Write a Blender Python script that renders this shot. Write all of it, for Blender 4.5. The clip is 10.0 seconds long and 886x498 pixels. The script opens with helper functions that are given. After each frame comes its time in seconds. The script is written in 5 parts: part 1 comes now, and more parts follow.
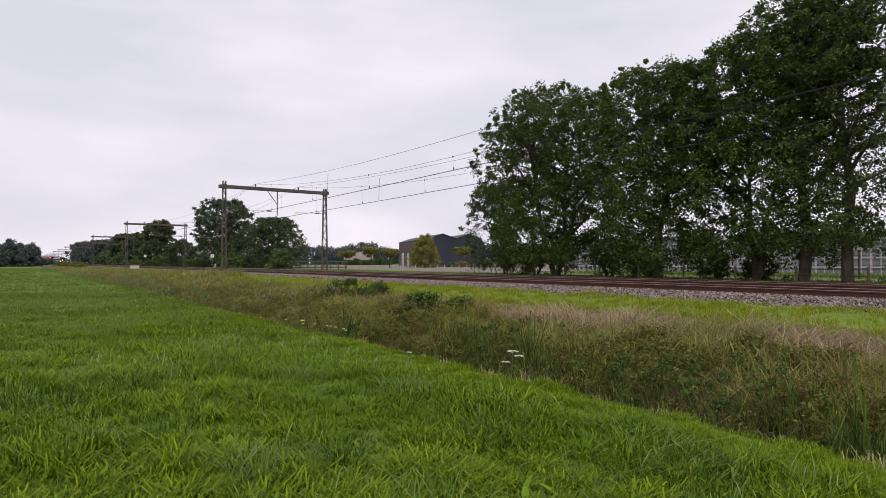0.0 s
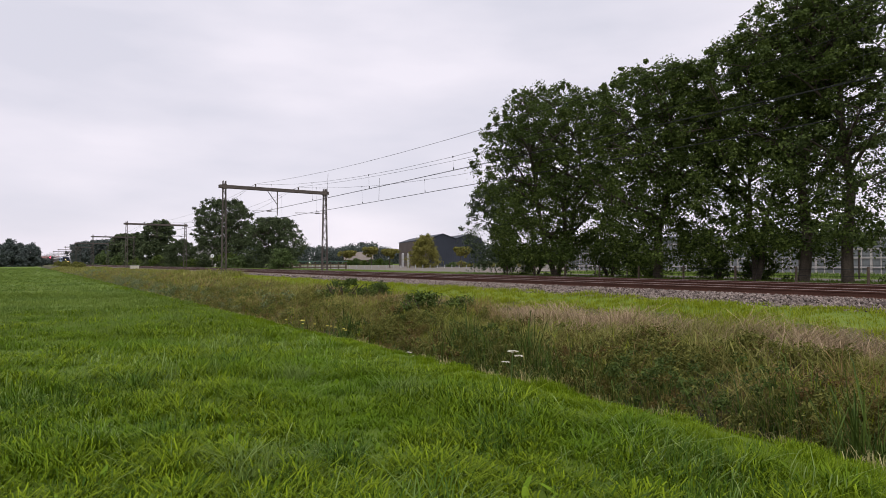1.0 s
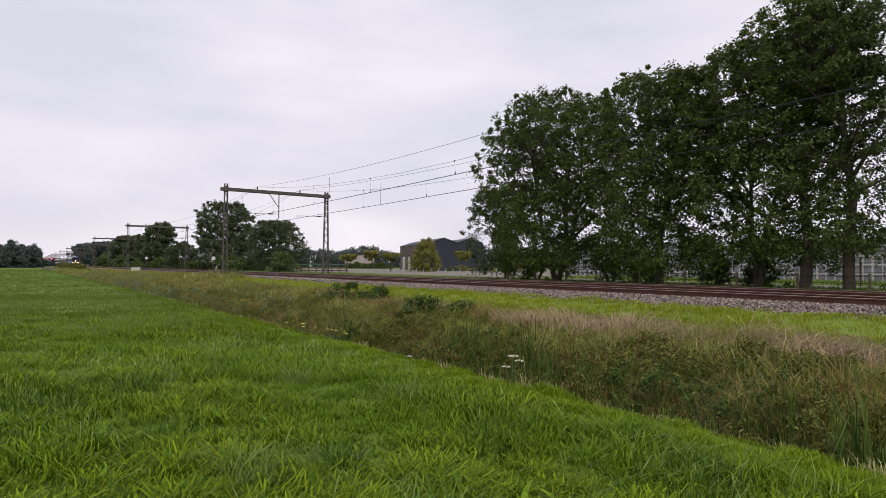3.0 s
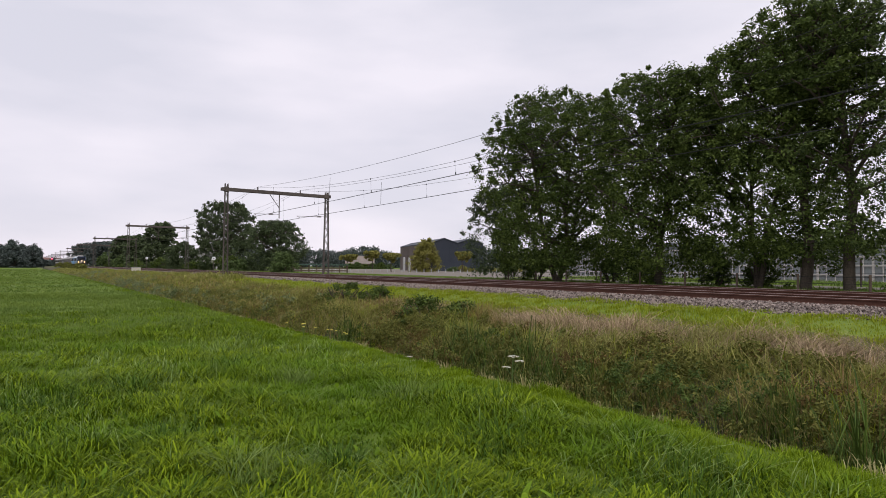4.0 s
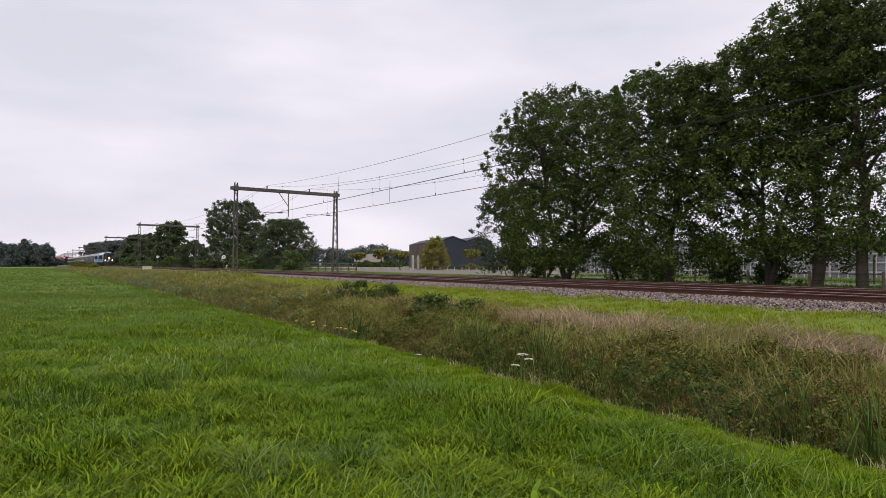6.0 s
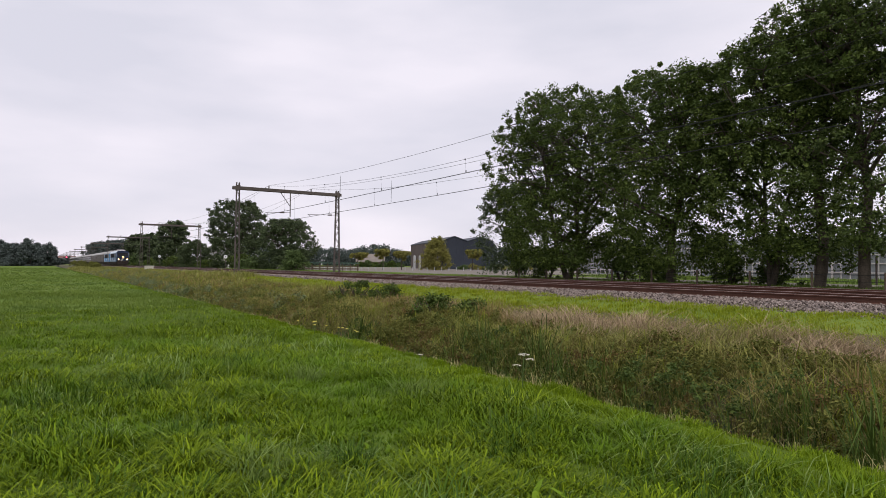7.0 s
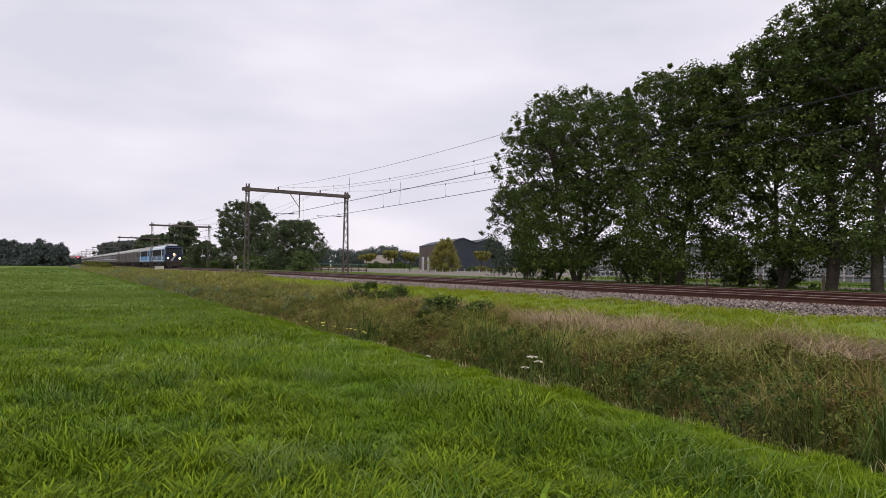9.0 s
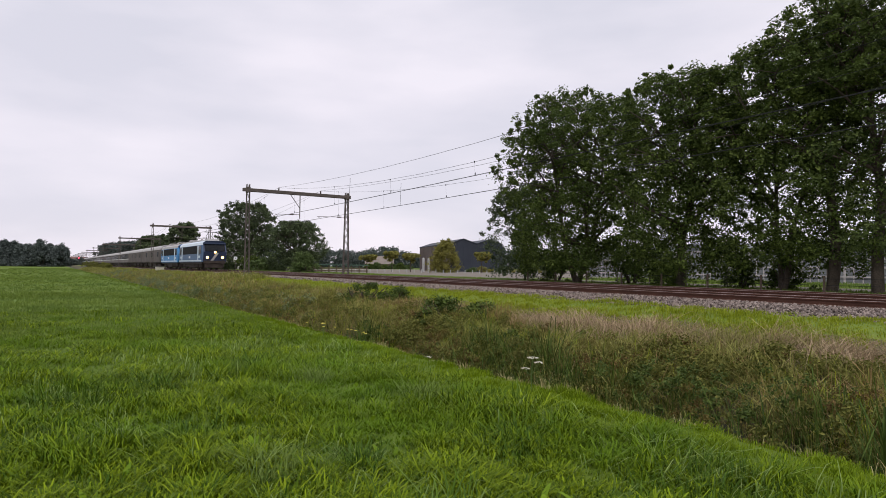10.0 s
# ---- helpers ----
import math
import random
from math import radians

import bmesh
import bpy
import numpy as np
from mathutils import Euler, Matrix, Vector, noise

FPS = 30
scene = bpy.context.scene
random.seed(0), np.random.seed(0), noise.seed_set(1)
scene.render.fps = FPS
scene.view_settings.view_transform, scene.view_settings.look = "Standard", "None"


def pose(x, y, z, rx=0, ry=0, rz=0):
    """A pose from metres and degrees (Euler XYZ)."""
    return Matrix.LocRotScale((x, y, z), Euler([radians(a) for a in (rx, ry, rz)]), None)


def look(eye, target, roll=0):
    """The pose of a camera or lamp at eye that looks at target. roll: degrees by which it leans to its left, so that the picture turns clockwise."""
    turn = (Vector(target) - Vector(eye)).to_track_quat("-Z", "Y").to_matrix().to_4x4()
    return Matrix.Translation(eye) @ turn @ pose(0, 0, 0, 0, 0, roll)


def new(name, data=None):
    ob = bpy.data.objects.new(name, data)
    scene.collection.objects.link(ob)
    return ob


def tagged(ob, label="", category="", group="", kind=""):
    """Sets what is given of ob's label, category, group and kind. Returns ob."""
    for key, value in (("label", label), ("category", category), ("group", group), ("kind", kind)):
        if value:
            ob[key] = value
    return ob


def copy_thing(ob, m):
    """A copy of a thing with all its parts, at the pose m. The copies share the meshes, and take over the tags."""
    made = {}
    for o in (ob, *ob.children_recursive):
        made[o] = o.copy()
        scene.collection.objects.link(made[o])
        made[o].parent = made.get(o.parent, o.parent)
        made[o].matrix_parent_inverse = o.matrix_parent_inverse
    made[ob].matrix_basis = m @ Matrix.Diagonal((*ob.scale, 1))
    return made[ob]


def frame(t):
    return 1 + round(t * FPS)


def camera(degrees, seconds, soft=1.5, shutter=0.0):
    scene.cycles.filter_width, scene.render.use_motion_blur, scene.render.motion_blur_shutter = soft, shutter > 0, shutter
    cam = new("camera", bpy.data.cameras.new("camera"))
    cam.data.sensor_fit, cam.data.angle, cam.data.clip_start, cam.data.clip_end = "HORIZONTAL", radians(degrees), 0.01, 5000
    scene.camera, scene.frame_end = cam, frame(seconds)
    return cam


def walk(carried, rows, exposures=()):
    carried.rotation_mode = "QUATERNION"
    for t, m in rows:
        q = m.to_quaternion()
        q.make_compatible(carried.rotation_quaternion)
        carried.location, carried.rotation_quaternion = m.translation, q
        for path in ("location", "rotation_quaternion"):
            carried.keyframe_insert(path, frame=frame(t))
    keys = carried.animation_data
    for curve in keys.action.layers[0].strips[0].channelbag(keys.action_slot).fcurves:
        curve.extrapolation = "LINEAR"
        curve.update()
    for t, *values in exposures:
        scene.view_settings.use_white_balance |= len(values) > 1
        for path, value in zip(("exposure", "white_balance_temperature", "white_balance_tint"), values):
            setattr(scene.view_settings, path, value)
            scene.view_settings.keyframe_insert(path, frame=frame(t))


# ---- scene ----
EYE = (0.0, 0.0, 1.6)
TRACK_NEAR, TRACK_FAR, RAIL_TOP = 17.1, 21.1, 0.90


def aim(yaw, pitch, roll):
    """Yaw to the right of the track's direction, pitch upwards, roll of the head, in degrees."""
    a, b = radians(yaw), radians(pitch)
    way = Vector((math.sin(a) * math.cos(b), math.cos(a) * math.cos(b), math.sin(b)))
    return look(EYE, Vector(EYE) + way, roll)


cam = camera(72.1, 10.0, soft=0.8)
walk(cam, [
    (0.0, aim(34.561, 1.260, -0.094)), (1.5, aim(34.561, 1.260, -0.094)), (2.0, aim(34.509, 1.289, -0.034)),
    (2.5, aim(34.501, 1.562, 0.166)), (4.0, aim(34.433, 1.680, 0.372)), (4.5, aim(34.366, 1.630, 0.308)),
    (5.0, aim(34.253, 1.529, -0.045)), (5.5, aim(33.797, 1.517, 0.121)), (7.0, aim(33.456, 1.493, 0.337)),
    (7.5, aim(33.133, 1.634, 0.494)), (8.0, aim(32.899, 1.584, 0.504)), (8.5, aim(32.694, 1.651, 0.609)),
    (9.0, aim(32.657, 1.637, 0.567)), (9.5, aim(32.607, 1.630, 0.596)), (10.0, aim(32.615, 1.716, 0.606)),
])

# ---- sky and light: an even overcast, brighter towards the zenith ----
SUN_UP, SUN_TURN = 48.0, 200.0
world = bpy.data.worlds.new("overcast")
scene.world = world
world.use_nodes = True
wn, wl = world.node_tree.nodes, world.node_tree.links
wn.clear()
w_out = wn.new("ShaderNodeOutputWorld")
w_bg = wn.new("ShaderNodeBackground")
w_sky = wn.new("ShaderNodeTexSky")
w_sky.sky_type, w_sky.sun_disc = "NISHITA", False
w_sky.sun_elevation, w_sky.sun_rotation = radians(SUN_UP), radians(SUN_TURN)
w_tc = wn.new("ShaderNodeTexCoord")
w_sep = wn.new("ShaderNodeSeparateXYZ")
wl.new(w_tc.outputs["Generated"], w_sep.inputs[0])
w_grad = wn.new("ShaderNodeValToRGB")
w_stops = w_grad.color_ramp.elements
w_stops[0].position, w_stops[0].color = 0.0, (0.545, 0.522, 0.538, 1)
w_stops[1].position, w_stops[1].color = 1.0, (0.92, 0.92, 0.93, 1)
for where, shade in ((0.12, (0.528, 0.512, 0.526, 1)), (0.40, (0.508, 0.502, 0.518, 1))):
    w_stops.new(where).color = shade
wl.new(w_sep.outputs["Z"], w_grad.inputs["Fac"])
w_map = wn.new("ShaderNodeMapping")
w_map.inputs["Scale"].default_value = (1.6, 1.6, 5.5)
wl.new(w_tc.outputs["Generated"], w_map.inputs["Vector"])
w_cloud = wn.new("ShaderNodeTexNoise")
w_cloud.inputs["Scale"].default_value, w_cloud.inputs["Detail"].default_value = 1.7, 6.0
w_cloud.inputs["Roughness"].default_value = 0.45
wl.new(w_map.outputs[0], w_cloud.inputs["Vector"])
w_ramp = wn.new("ShaderNodeValToRGB")
w_ramp.color_ramp.elements[0].position, w_ramp.color_ramp.elements[0].color = 0.36, (0.80, 0.80, 0.88, 1)
w_ramp.color_ramp.elements[1].position, w_ramp.color_ramp.elements[1].color = 0.66, (1.0, 0.965, 1.03, 1)
wl.new(w_cloud.outputs["Fac"], w_ramp.inputs["Fac"])
w_mul = wn.new("ShaderNodeVectorMath")
w_mul.operation = "MULTIPLY"
wl.new(w_ramp.outputs["Color"], w_mul.inputs[0])
wl.new(w_grad.outputs["Color"], w_mul.inputs[1])
w_full = wn.new("ShaderNodeVectorMath")
w_full.operation = "SCALE"
w_full.inputs["Scale"].default_value = 2.0
wl.new(w_mul.outputs[0], w_full.inputs[0])
w_dim = wn.new("ShaderNodeVectorMath")
w_dim.operation = "SCALE"
w_dim.inputs["Scale"].default_value = 0.1
wl.new(w_sky.outputs["Color"], w_dim.inputs[0])
w_mix = wn.new("ShaderNodeMix")
w_mix.data_type = "RGBA"
w_mix.inputs["Factor"].default_value = 0.93
wl.new(w_dim.outputs[0], w_mix.inputs["A"])
wl.new(w_full.outputs[0], w_mix.inputs["B"])
wl.new(w_mix.outputs["Result"], w_bg.inputs["Color"])
w_bg.inputs["Strength"].default_value = 0.92
wl.new(w_bg.outputs[0], w_out.inputs[0])

sun = new("sun", bpy.data.lights.new("sun", "SUN"))
sun.data.energy, sun.data.angle, sun.data.color = 1.2, radians(25), (1.0, 0.97, 0.92)
sun.matrix_world = look((0, 0, 60), Vector((0, 0, 60)) - Vector((
    math.sin(radians(SUN_TURN)) * math.cos(radians(SUN_UP)), math.cos(radians(SUN_TURN)) * math.cos(radians(SUN_UP)), math.sin(radians(SUN_UP)))))
scene.view_settings.exposure = 0.0


# ---- materials ----
def material(name, low, high, rough=0.8, scale=4.0, fine=40.0, bump=0.15, metal=0.0, island=0.0, patch=None, patch_scale=0.3, through_light=0.0, spec=0.3):
    """A surface whose colour wanders between low and high at two scales, with relief. island: how far each loose piece differs;
    patch: a third colour that comes in large patches; through_light: the share of light let through, for leaves."""
    m = bpy.data.materials.new(name)
    m.use_nodes = True
    n, l = m.node_tree.nodes, m.node_tree.links
    b = n["Principled BSDF"]
    b.inputs["Roughness"].default_value, b.inputs["Metallic"].default_value = rough, metal
    b.inputs["Specular IOR Level"].default_value = spec
    geo = n.new("ShaderNodeNewGeometry")
    tc = n.new("ShaderNodeTexCoord")
    big = n.new("ShaderNodeTexNoise")
    big.inputs["Scale"].default_value, big.inputs["Detail"].default_value = scale, 5
    l.new(tc.outputs["Object"], big.inputs["Vector"])
    small = n.new("ShaderNodeTexNoise")
    small.inputs["Scale"].default_value, small.inputs["Detail"].default_value = fine, 3
    l.new(tc.outputs["Object"], small.inputs["Vector"])
    add = n.new("ShaderNodeMath")
    add.operation = "MULTIPLY_ADD"
    add.inputs[1].default_value = 0.5
    half = n.new("ShaderNodeMath")
    half.operation = "MULTIPLY"
    half.inputs[1].default_value = 0.5
    l.new(small.outputs["Fac"], half.inputs[0])
    l.new(big.outputs["Fac"], add.inputs[0])
    l.new(half.outputs[0], add.inputs[2])
    fac = add.outputs[0]
    if island:
        mixf = n.new("ShaderNodeMix")
        mixf.inputs["Factor"].default_value = island
        l.new(fac, mixf.inputs["A"])
        l.new(geo.outputs["Random Per Island"], mixf.inputs["B"])
        fac = mixf.outputs["Result"]
    span = n.new("ShaderNodeMapRange")
    lo, hi = (0.32, 0.68) if not island else (0.15, 0.85)
    span.inputs["From Min"].default_value, span.inputs["From Max"].default_value = lo, hi
    l.new(fac, span.inputs["Value"])
    mix = n.new("ShaderNodeMix")
    mix.data_type = "RGBA"
    mix.inputs["A"].default_value, mix.inputs["B"].default_value = (*low, 1), (*high, 1)
    l.new(span.outputs[0], mix.inputs["Factor"])
    colour = mix.outputs["Result"]
    if patch:
        spot = n.new("ShaderNodeTexNoise")
        spot.inputs["Scale"].default_value, spot.inputs["Detail"].default_value = patch_scale, 4
        l.new(tc.outputs["Object"], spot.inputs["Vector"])
        srange = n.new("ShaderNodeMapRange")
        srange.inputs["From Min"].default_value, srange.inputs["From Max"].default_value = 0.46, 0.62
        l.new(spot.outputs["Fac"], srange.inputs["Value"])
        mix2 = n.new("ShaderNodeMix")
        mix2.data_type = "RGBA"
        l.new(srange.outputs[0], mix2.inputs["Factor"])
        l.new(colour, mix2.inputs["A"])
        mix2.inputs["B"].default_value = (*patch, 1)
        colour = mix2.outputs["Result"]
    l.new(colour, b.inputs["Base Color"])
    if bump:
        bp = n.new("ShaderNodeBump")
        bp.inputs["Strength"].default_value, bp.inputs["Distance"].default_value = bump, 0.02
        l.new(small.outputs["Fac"], bp.inputs["Height"])
        l.new(bp.outputs[0], b.inputs["Normal"])
    if through_light:
        tr = n.new("ShaderNodeBsdfTranslucent")
        l.new(colour, tr.inputs["Color"])
        ms = n.new("ShaderNodeMixShader")
        ms.inputs[0].default_value = through_light
        l.new(b.outputs[0], ms.inputs[1])
        l.new(tr.outputs[0], ms.inputs[2])
        l.new(ms.outputs[0], n["Material Output"].inputs["Surface"])
    return m


def glow(name, colour, strength):
    m = bpy.data.materials.new(name)
    m.use_nodes = True
    b = m.node_tree.nodes["Principled BSDF"]
    b.inputs["Base Color"].default_value = (*colour, 1)
    b.inputs["Emission Color"].default_value = (*colour, 1)
    b.inputs["Emission Strength"].default_value = strength
    return m


M_SOIL = material("meadow_ground", (0.060, 0.092, 0.010), (0.125, 0.175, 0.022), 0.95, 0.8, 14, 0.6, patch=(0.100, 0.155, 0.026), patch_scale=0.12, spec=0.1)
M_BANK = material("bank_soil", (0.040, 0.042, 0.016), (0.095, 0.090, 0.036), 0.95, 0.7, 12, 0.6, patch=(0.075, 0.058, 0.028))
M_MUD = material("ditch_mud", (0.012, 0.011, 0.008), (0.032, 0.030, 0.018), 0.6, 1.2, 14, 0.5)
M_VERGE_SOIL = material("verge_soil", (0.09, 0.14, 0.014), (0.15, 0.20, 0.025), 0.95, 0.7, 12, 0.6)
M_YARD = material("yard_sand", (0.115, 0.098, 0.078), (0.185, 0.162, 0.132), 0.95, 0.4, 9, 0.3)
M_GRASS = material("meadow_grass", (0.034, 0.074, 0.003), (0.205, 0.280, 0.008), 0.65, 0.25, 3, 0, island=0.75, patch=(0.092, 0.165, 0.006), patch_scale=0.45, through_light=0.16, spec=0.10)
# lighter blade colour, painting in the sheen of bent grass
M_HIGHLIGHT_GRASS = material("highlight_grass_blade", (0.120, 0.200, 0.040), (0.270, 0.350, 0.110), 0.6, 0.25, 3, 0, island=0.7, through_light=0.3, spec=0.12)
# dull grass colour, paled to carry the haze over the far meadow
M_DEWHAZE = material("dewy_hazed_grass", (0.100, 0.150, 0.022), (0.172, 0.236, 0.044), 0.7, 0.12, 3, 0, island=0.5, patch=(0.128, 0.190, 0.042), patch_scale=0.15, through_light=0.3, spec=0.15)
M_HERB = material("bank_herb_leaf", (0.052, 0.066, 0.012), (0.215, 0.212, 0.052), 0.7, 0.9, 5, 0, island=0.65, patch=(0.125, 0.125, 0.030), patch_scale=0.6, through_light=0.28, spec=0.12)
M_DOCK = material("dock_leaf", (0.09, 0.17, 0.006), (0.19, 0.29, 0.015), 0.6, 2, 25, 0.2, island=0.5, through_light=0.25, spec=0.12)
M_VERGE = material("verge_grass", (0.130, 0.178, 0.008), (0.330, 0.370, 0.028), 0.6, 0.3, 3, 0, island=0.5, through_light=0.3, spec=0.12)
M_RANK = material("rank_grass", (0.098, 0.108, 0.024), (0.385, 0.360, 0.112), 0.7, 0.35, 3, 0, island=0.6, patch=(0.170, 0.185, 0.032), patch_scale=0.35, through_light=0.28, spec=0.12)
M_DRY = material("dry_grass", (0.19, 0.130, 0.07), (0.46, 0.345, 0.215), 0.8, 0.5, 4, 0, island=0.7, through_light=0.2)
M_REED = material("sedge_leaf", (0.020, 0.040, 0.006), (0.085, 0.130, 0.020), 0.65, 0.4, 3, 0, island=0.6, through_light=0.12, spec=0.12)
M_EDGE = material("edge_grass", (0.074, 0.128, 0.003), (0.220, 0.305, 0.010), 0.6, 0.3, 3, 0, island=0.6, patch=(0.118, 0.185, 0.006), patch_scale=0.5, through_light=0.2, spec=0.12)
M_STRAW = material("straw_tip", (0.26, 0.23, 0.09), (0.48, 0.43, 0.21), 0.7, 0.5, 4, 0, island=0.7, through_light=0.2)
M_TUSSOCK = material("dark_tussock", (0.022, 0.055, 0.004), (0.095, 0.165, 0.014), 0.65, 0.4, 3, 0, island=0.6, through_light=0.12, spec=0.12)
M_SEED = material("seeding_grass", (0.165, 0.105, 0.038), (0.430, 0.300, 0.140), 0.75, 0.35, 3, 0, island=0.7, patch=(0.230, 0.165, 0.065), patch_scale=0.4, through_light=0.28, spec=0.1)
M_BROWNHERB = material("withering_herb_leaf", (0.060, 0.040, 0.013), (0.215, 0.145, 0.055), 0.75, 0.9, 5, 0, island=0.65, patch=(0.130, 0.110, 0.030), patch_scale=0.6, through_light=0.28, spec=0.1)
M_BRAMBLE = material("bramble_leaf", (0.035, 0.060, 0.012), (0.100, 0.140, 0.030), 0.6, 0.5, 5, 0, island=0.7, through_light=0.2, spec=0.12)
M_OAK = material("oak_leaf", (0.020, 0.036, 0.008), (0.145, 0.195, 0.042), 0.55, 0.25, 6, 0, island=0.6, patch=(0.072, 0.106, 0.026), patch_scale=0.35, through_light=0.3, spec=0.12)
M_SHOOT = material("young_tree_leaf", (0.035, 0.052, 0.024), (0.120, 0.155, 0.075), 0.5, 0.25, 6, 0, island=0.6, through_light=0.2, spec=0.12)
M_FIELD = material("field_tree_leaf", (0.032, 0.048, 0.022), (0.118, 0.150, 0.068), 0.6, 0.25, 6, 0, island=0.6, through_light=0.2, spec=0.12)
M_OAKB = material("maple_leaf", (0.028, 0.048, 0.016), (0.150, 0.198, 0.056), 0.55, 0.25, 6, 0, island=0.6, through_light=0.3, spec=0.12)
M_HEDGE = material("shrub_leaf", (0.050, 0.078, 0.024), (0.120, 0.165, 0.055), 0.6, 0.25, 6, 0, island=0.6, through_light=0.2, spec=0.12)
M_WILLOW = material("willow_leaf", (0.095, 0.125, 0.052), (0.220, 0.255, 0.125), 0.65, 0.25, 6, 0, island=0.6, through_light=0.2, spec=0.12)
M_YELLOW = material("yellowing_leaf", (0.125, 0.125, 0.026), (0.300, 0.275, 0.075), 0.6, 0.4, 6, 0, island=0.6, through_light=0.25, spec=0.12)
# leaf green shifted to blue-grey: distance haze painted into the base colour
M_HAZEDLEAF = material("hazed_distant_leaf", (0.060, 0.076, 0.070), (0.115, 0.136, 0.124), 0.8, 0.1, 2, 0, island=0.7, through_light=0.1, spec=0.12)
M_BARK = material("bark", (0.045, 0.036, 0.028), (0.115, 0.092, 0.072), 0.95, 2.5, 18, 0.7)
M_STONE = material("ballast_stone", (0.050, 0.036, 0.030), (0.35, 0.285, 0.25), 0.9, 0.6, 20, 0.3, island=0.85)
M_BALLAST = material("ballast_bed", (0.07, 0.052, 0.047), (0.18, 0.15, 0.14), 0.95, 3, 22, 0.9)
M_RAIL = material("rusty_rail", (0.055, 0.022, 0.014), (0.105, 0.046, 0.030), 0.75, 1.2, 30, 0.2, metal=0.15)
M_RAILTOP = material("worn_rail_head", (0.30, 0.22, 0.20), (0.42, 0.34, 0.31), 0.38, 2, 30, 0.05, metal=0.7)
M_SLEEPER = material("concrete_sleeper", (0.16, 0.12, 0.10), (0.26, 0.21, 0.185), 0.9, 2, 30, 0.2)
M_STEEL = material("weathered_steel", (0.070, 0.056, 0.049), (0.130, 0.108, 0.096), 0.7, 1.4, 25, 0.15, metal=0.3)
M_WIRE = material("oxidised_wire", (0.022, 0.024, 0.023), (0.045, 0.047, 0.045), 0.9, 3, 30, 0, spec=0.05)
M_INSUL = material("brown_insulator", (0.045, 0.028, 0.022), (0.08, 0.05, 0.04), 0.35, 4, 20, 0)
M_BARN = material("dark_cladding", (0.022, 0.027, 0.038), (0.036, 0.043, 0.058), 0.6, 0.3, 8, 0.05)
M_BARNROOF = material("barn_side_sheet", (0.075, 0.058, 0.048), (0.125, 0.100, 0.084), 0.7, 0.4, 8, 0.1)
M_BRICK = material("brown_brick", (0.11, 0.07, 0.052), (0.17, 0.115, 0.088), 0.9, 1, 14, 0.3)
M_TILE = material("grey_roof_tile", (0.12, 0.115, 0.11), (0.20, 0.19, 0.18), 0.8, 0.8, 10, 0.3)
M_REDTILE = material("red_roof_tile", (0.14, 0.075, 0.065), (0.21, 0.12, 0.105), 0.85, 0.8, 10, 0.3)
M_WHITE = material("white_paint", (0.62, 0.62, 0.62), (0.80, 0.80, 0.80), 0.5, 1.5, 20, 0.03)
M_FARMROOF = material("brown_roof_tile", (0.15, 0.125, 0.105), (0.23, 0.195, 0.17), 0.85, 0.8, 10, 0.3)
M_GREY = material("grey_paint", (0.30, 0.30, 0.30), (0.42, 0.42, 0.41), 0.6, 1.5, 20, 0.05)
M_BEIGE = material("beige_cabinet_paint", (0.44, 0.40, 0.33), (0.55, 0.51, 0.43), 0.6, 1.5, 20, 0.05)
M_BLACK = material("black_paint", (0.012, 0.012, 0.013), (0.028, 0.028, 0.030), 0.8, 1.5, 20, 0.05, spec=0.1)
M_GREENROOF = material("green_canopy_sheet", (0.05, 0.10, 0.075), (0.09, 0.15, 0.115), 0.6, 0.6, 10, 0.05)
M_WOODPOST = material("fence_wood", (0.07, 0.05, 0.038), (0.14, 0.105, 0.08), 0.9, 3, 30, 0.4)
M_PALE = material("pale_concrete", (0.40, 0.38, 0.36), (0.54, 0.51, 0.48), 0.85, 1, 16, 0.1)
M_BLUE = material("sky_blue_paint", (0.028, 0.180, 0.430), (0.045, 0.235, 0.500), 0.5, 0.6, 12, 0.02, spec=0.3)
M_DARKBLUE = material("dark_blue_paint", (0.014, 0.026, 0.060), (0.024, 0.040, 0.085), 0.35, 0.6, 12, 0.02, spec=0.5)
M_MIDBLUE = material("mid_blue_paint", (0.030, 0.085, 0.190), (0.050, 0.120, 0.240), 0.45, 0.6, 12, 0.02)
M_LOCOWHITE = material("pale_blue_paint", (0.46, 0.54, 0.62), (0.60, 0.68, 0.75), 0.4, 0.8, 14, 0.02, spec=0.5)
M_ROOFGREY = material("grimy_roof", (0.28, 0.265, 0.26), (0.46, 0.44, 0.435), 0.7, 0.8, 10, 0.1)
M_COACH = material("coach_brown_grey", (0.050, 0.043, 0.041), (0.085, 0.074, 0.070), 0.8, 0.5, 12, 0.02, spec=0.1)
M_COACHLOW = material("coach_lower_grey", (0.14, 0.125, 0.12), (0.21, 0.19, 0.185), 0.8, 0.5, 12, 0.02, spec=0.1)
M_VAN = material("van_brown_grey", (0.092, 0.080, 0.075), (0.150, 0.132, 0.125), 0.8, 0.5, 12, 0.02, spec=0.1)
M_UNDER = material("underframe_grime", (0.028, 0.021, 0.017), (0.060, 0.046, 0.038), 0.85, 1.5, 14, 0.2)
M_GLASS = material("dark_window_glass", (0.010, 0.012, 0.015), (0.020, 0.022, 0.026), 0.18, 1, 5, 0, spec=0.3)
M_GREENHOUSE = material("greenhouse_glass", (0.14, 0.155, 0.16), (0.24, 0.26, 0.265), 0.3, 0.4, 6, 0, spec=0.6)
M_FLOWER = material("cream_flower", (0.48, 0.45, 0.34), (0.66, 0.62, 0.50), 0.8, 8, 60, 0)
M_YFLOWER = material("yellow_flower", (0.52, 0.44, 0.06), (0.66, 0.57, 0.14), 0.8, 8, 60, 0)
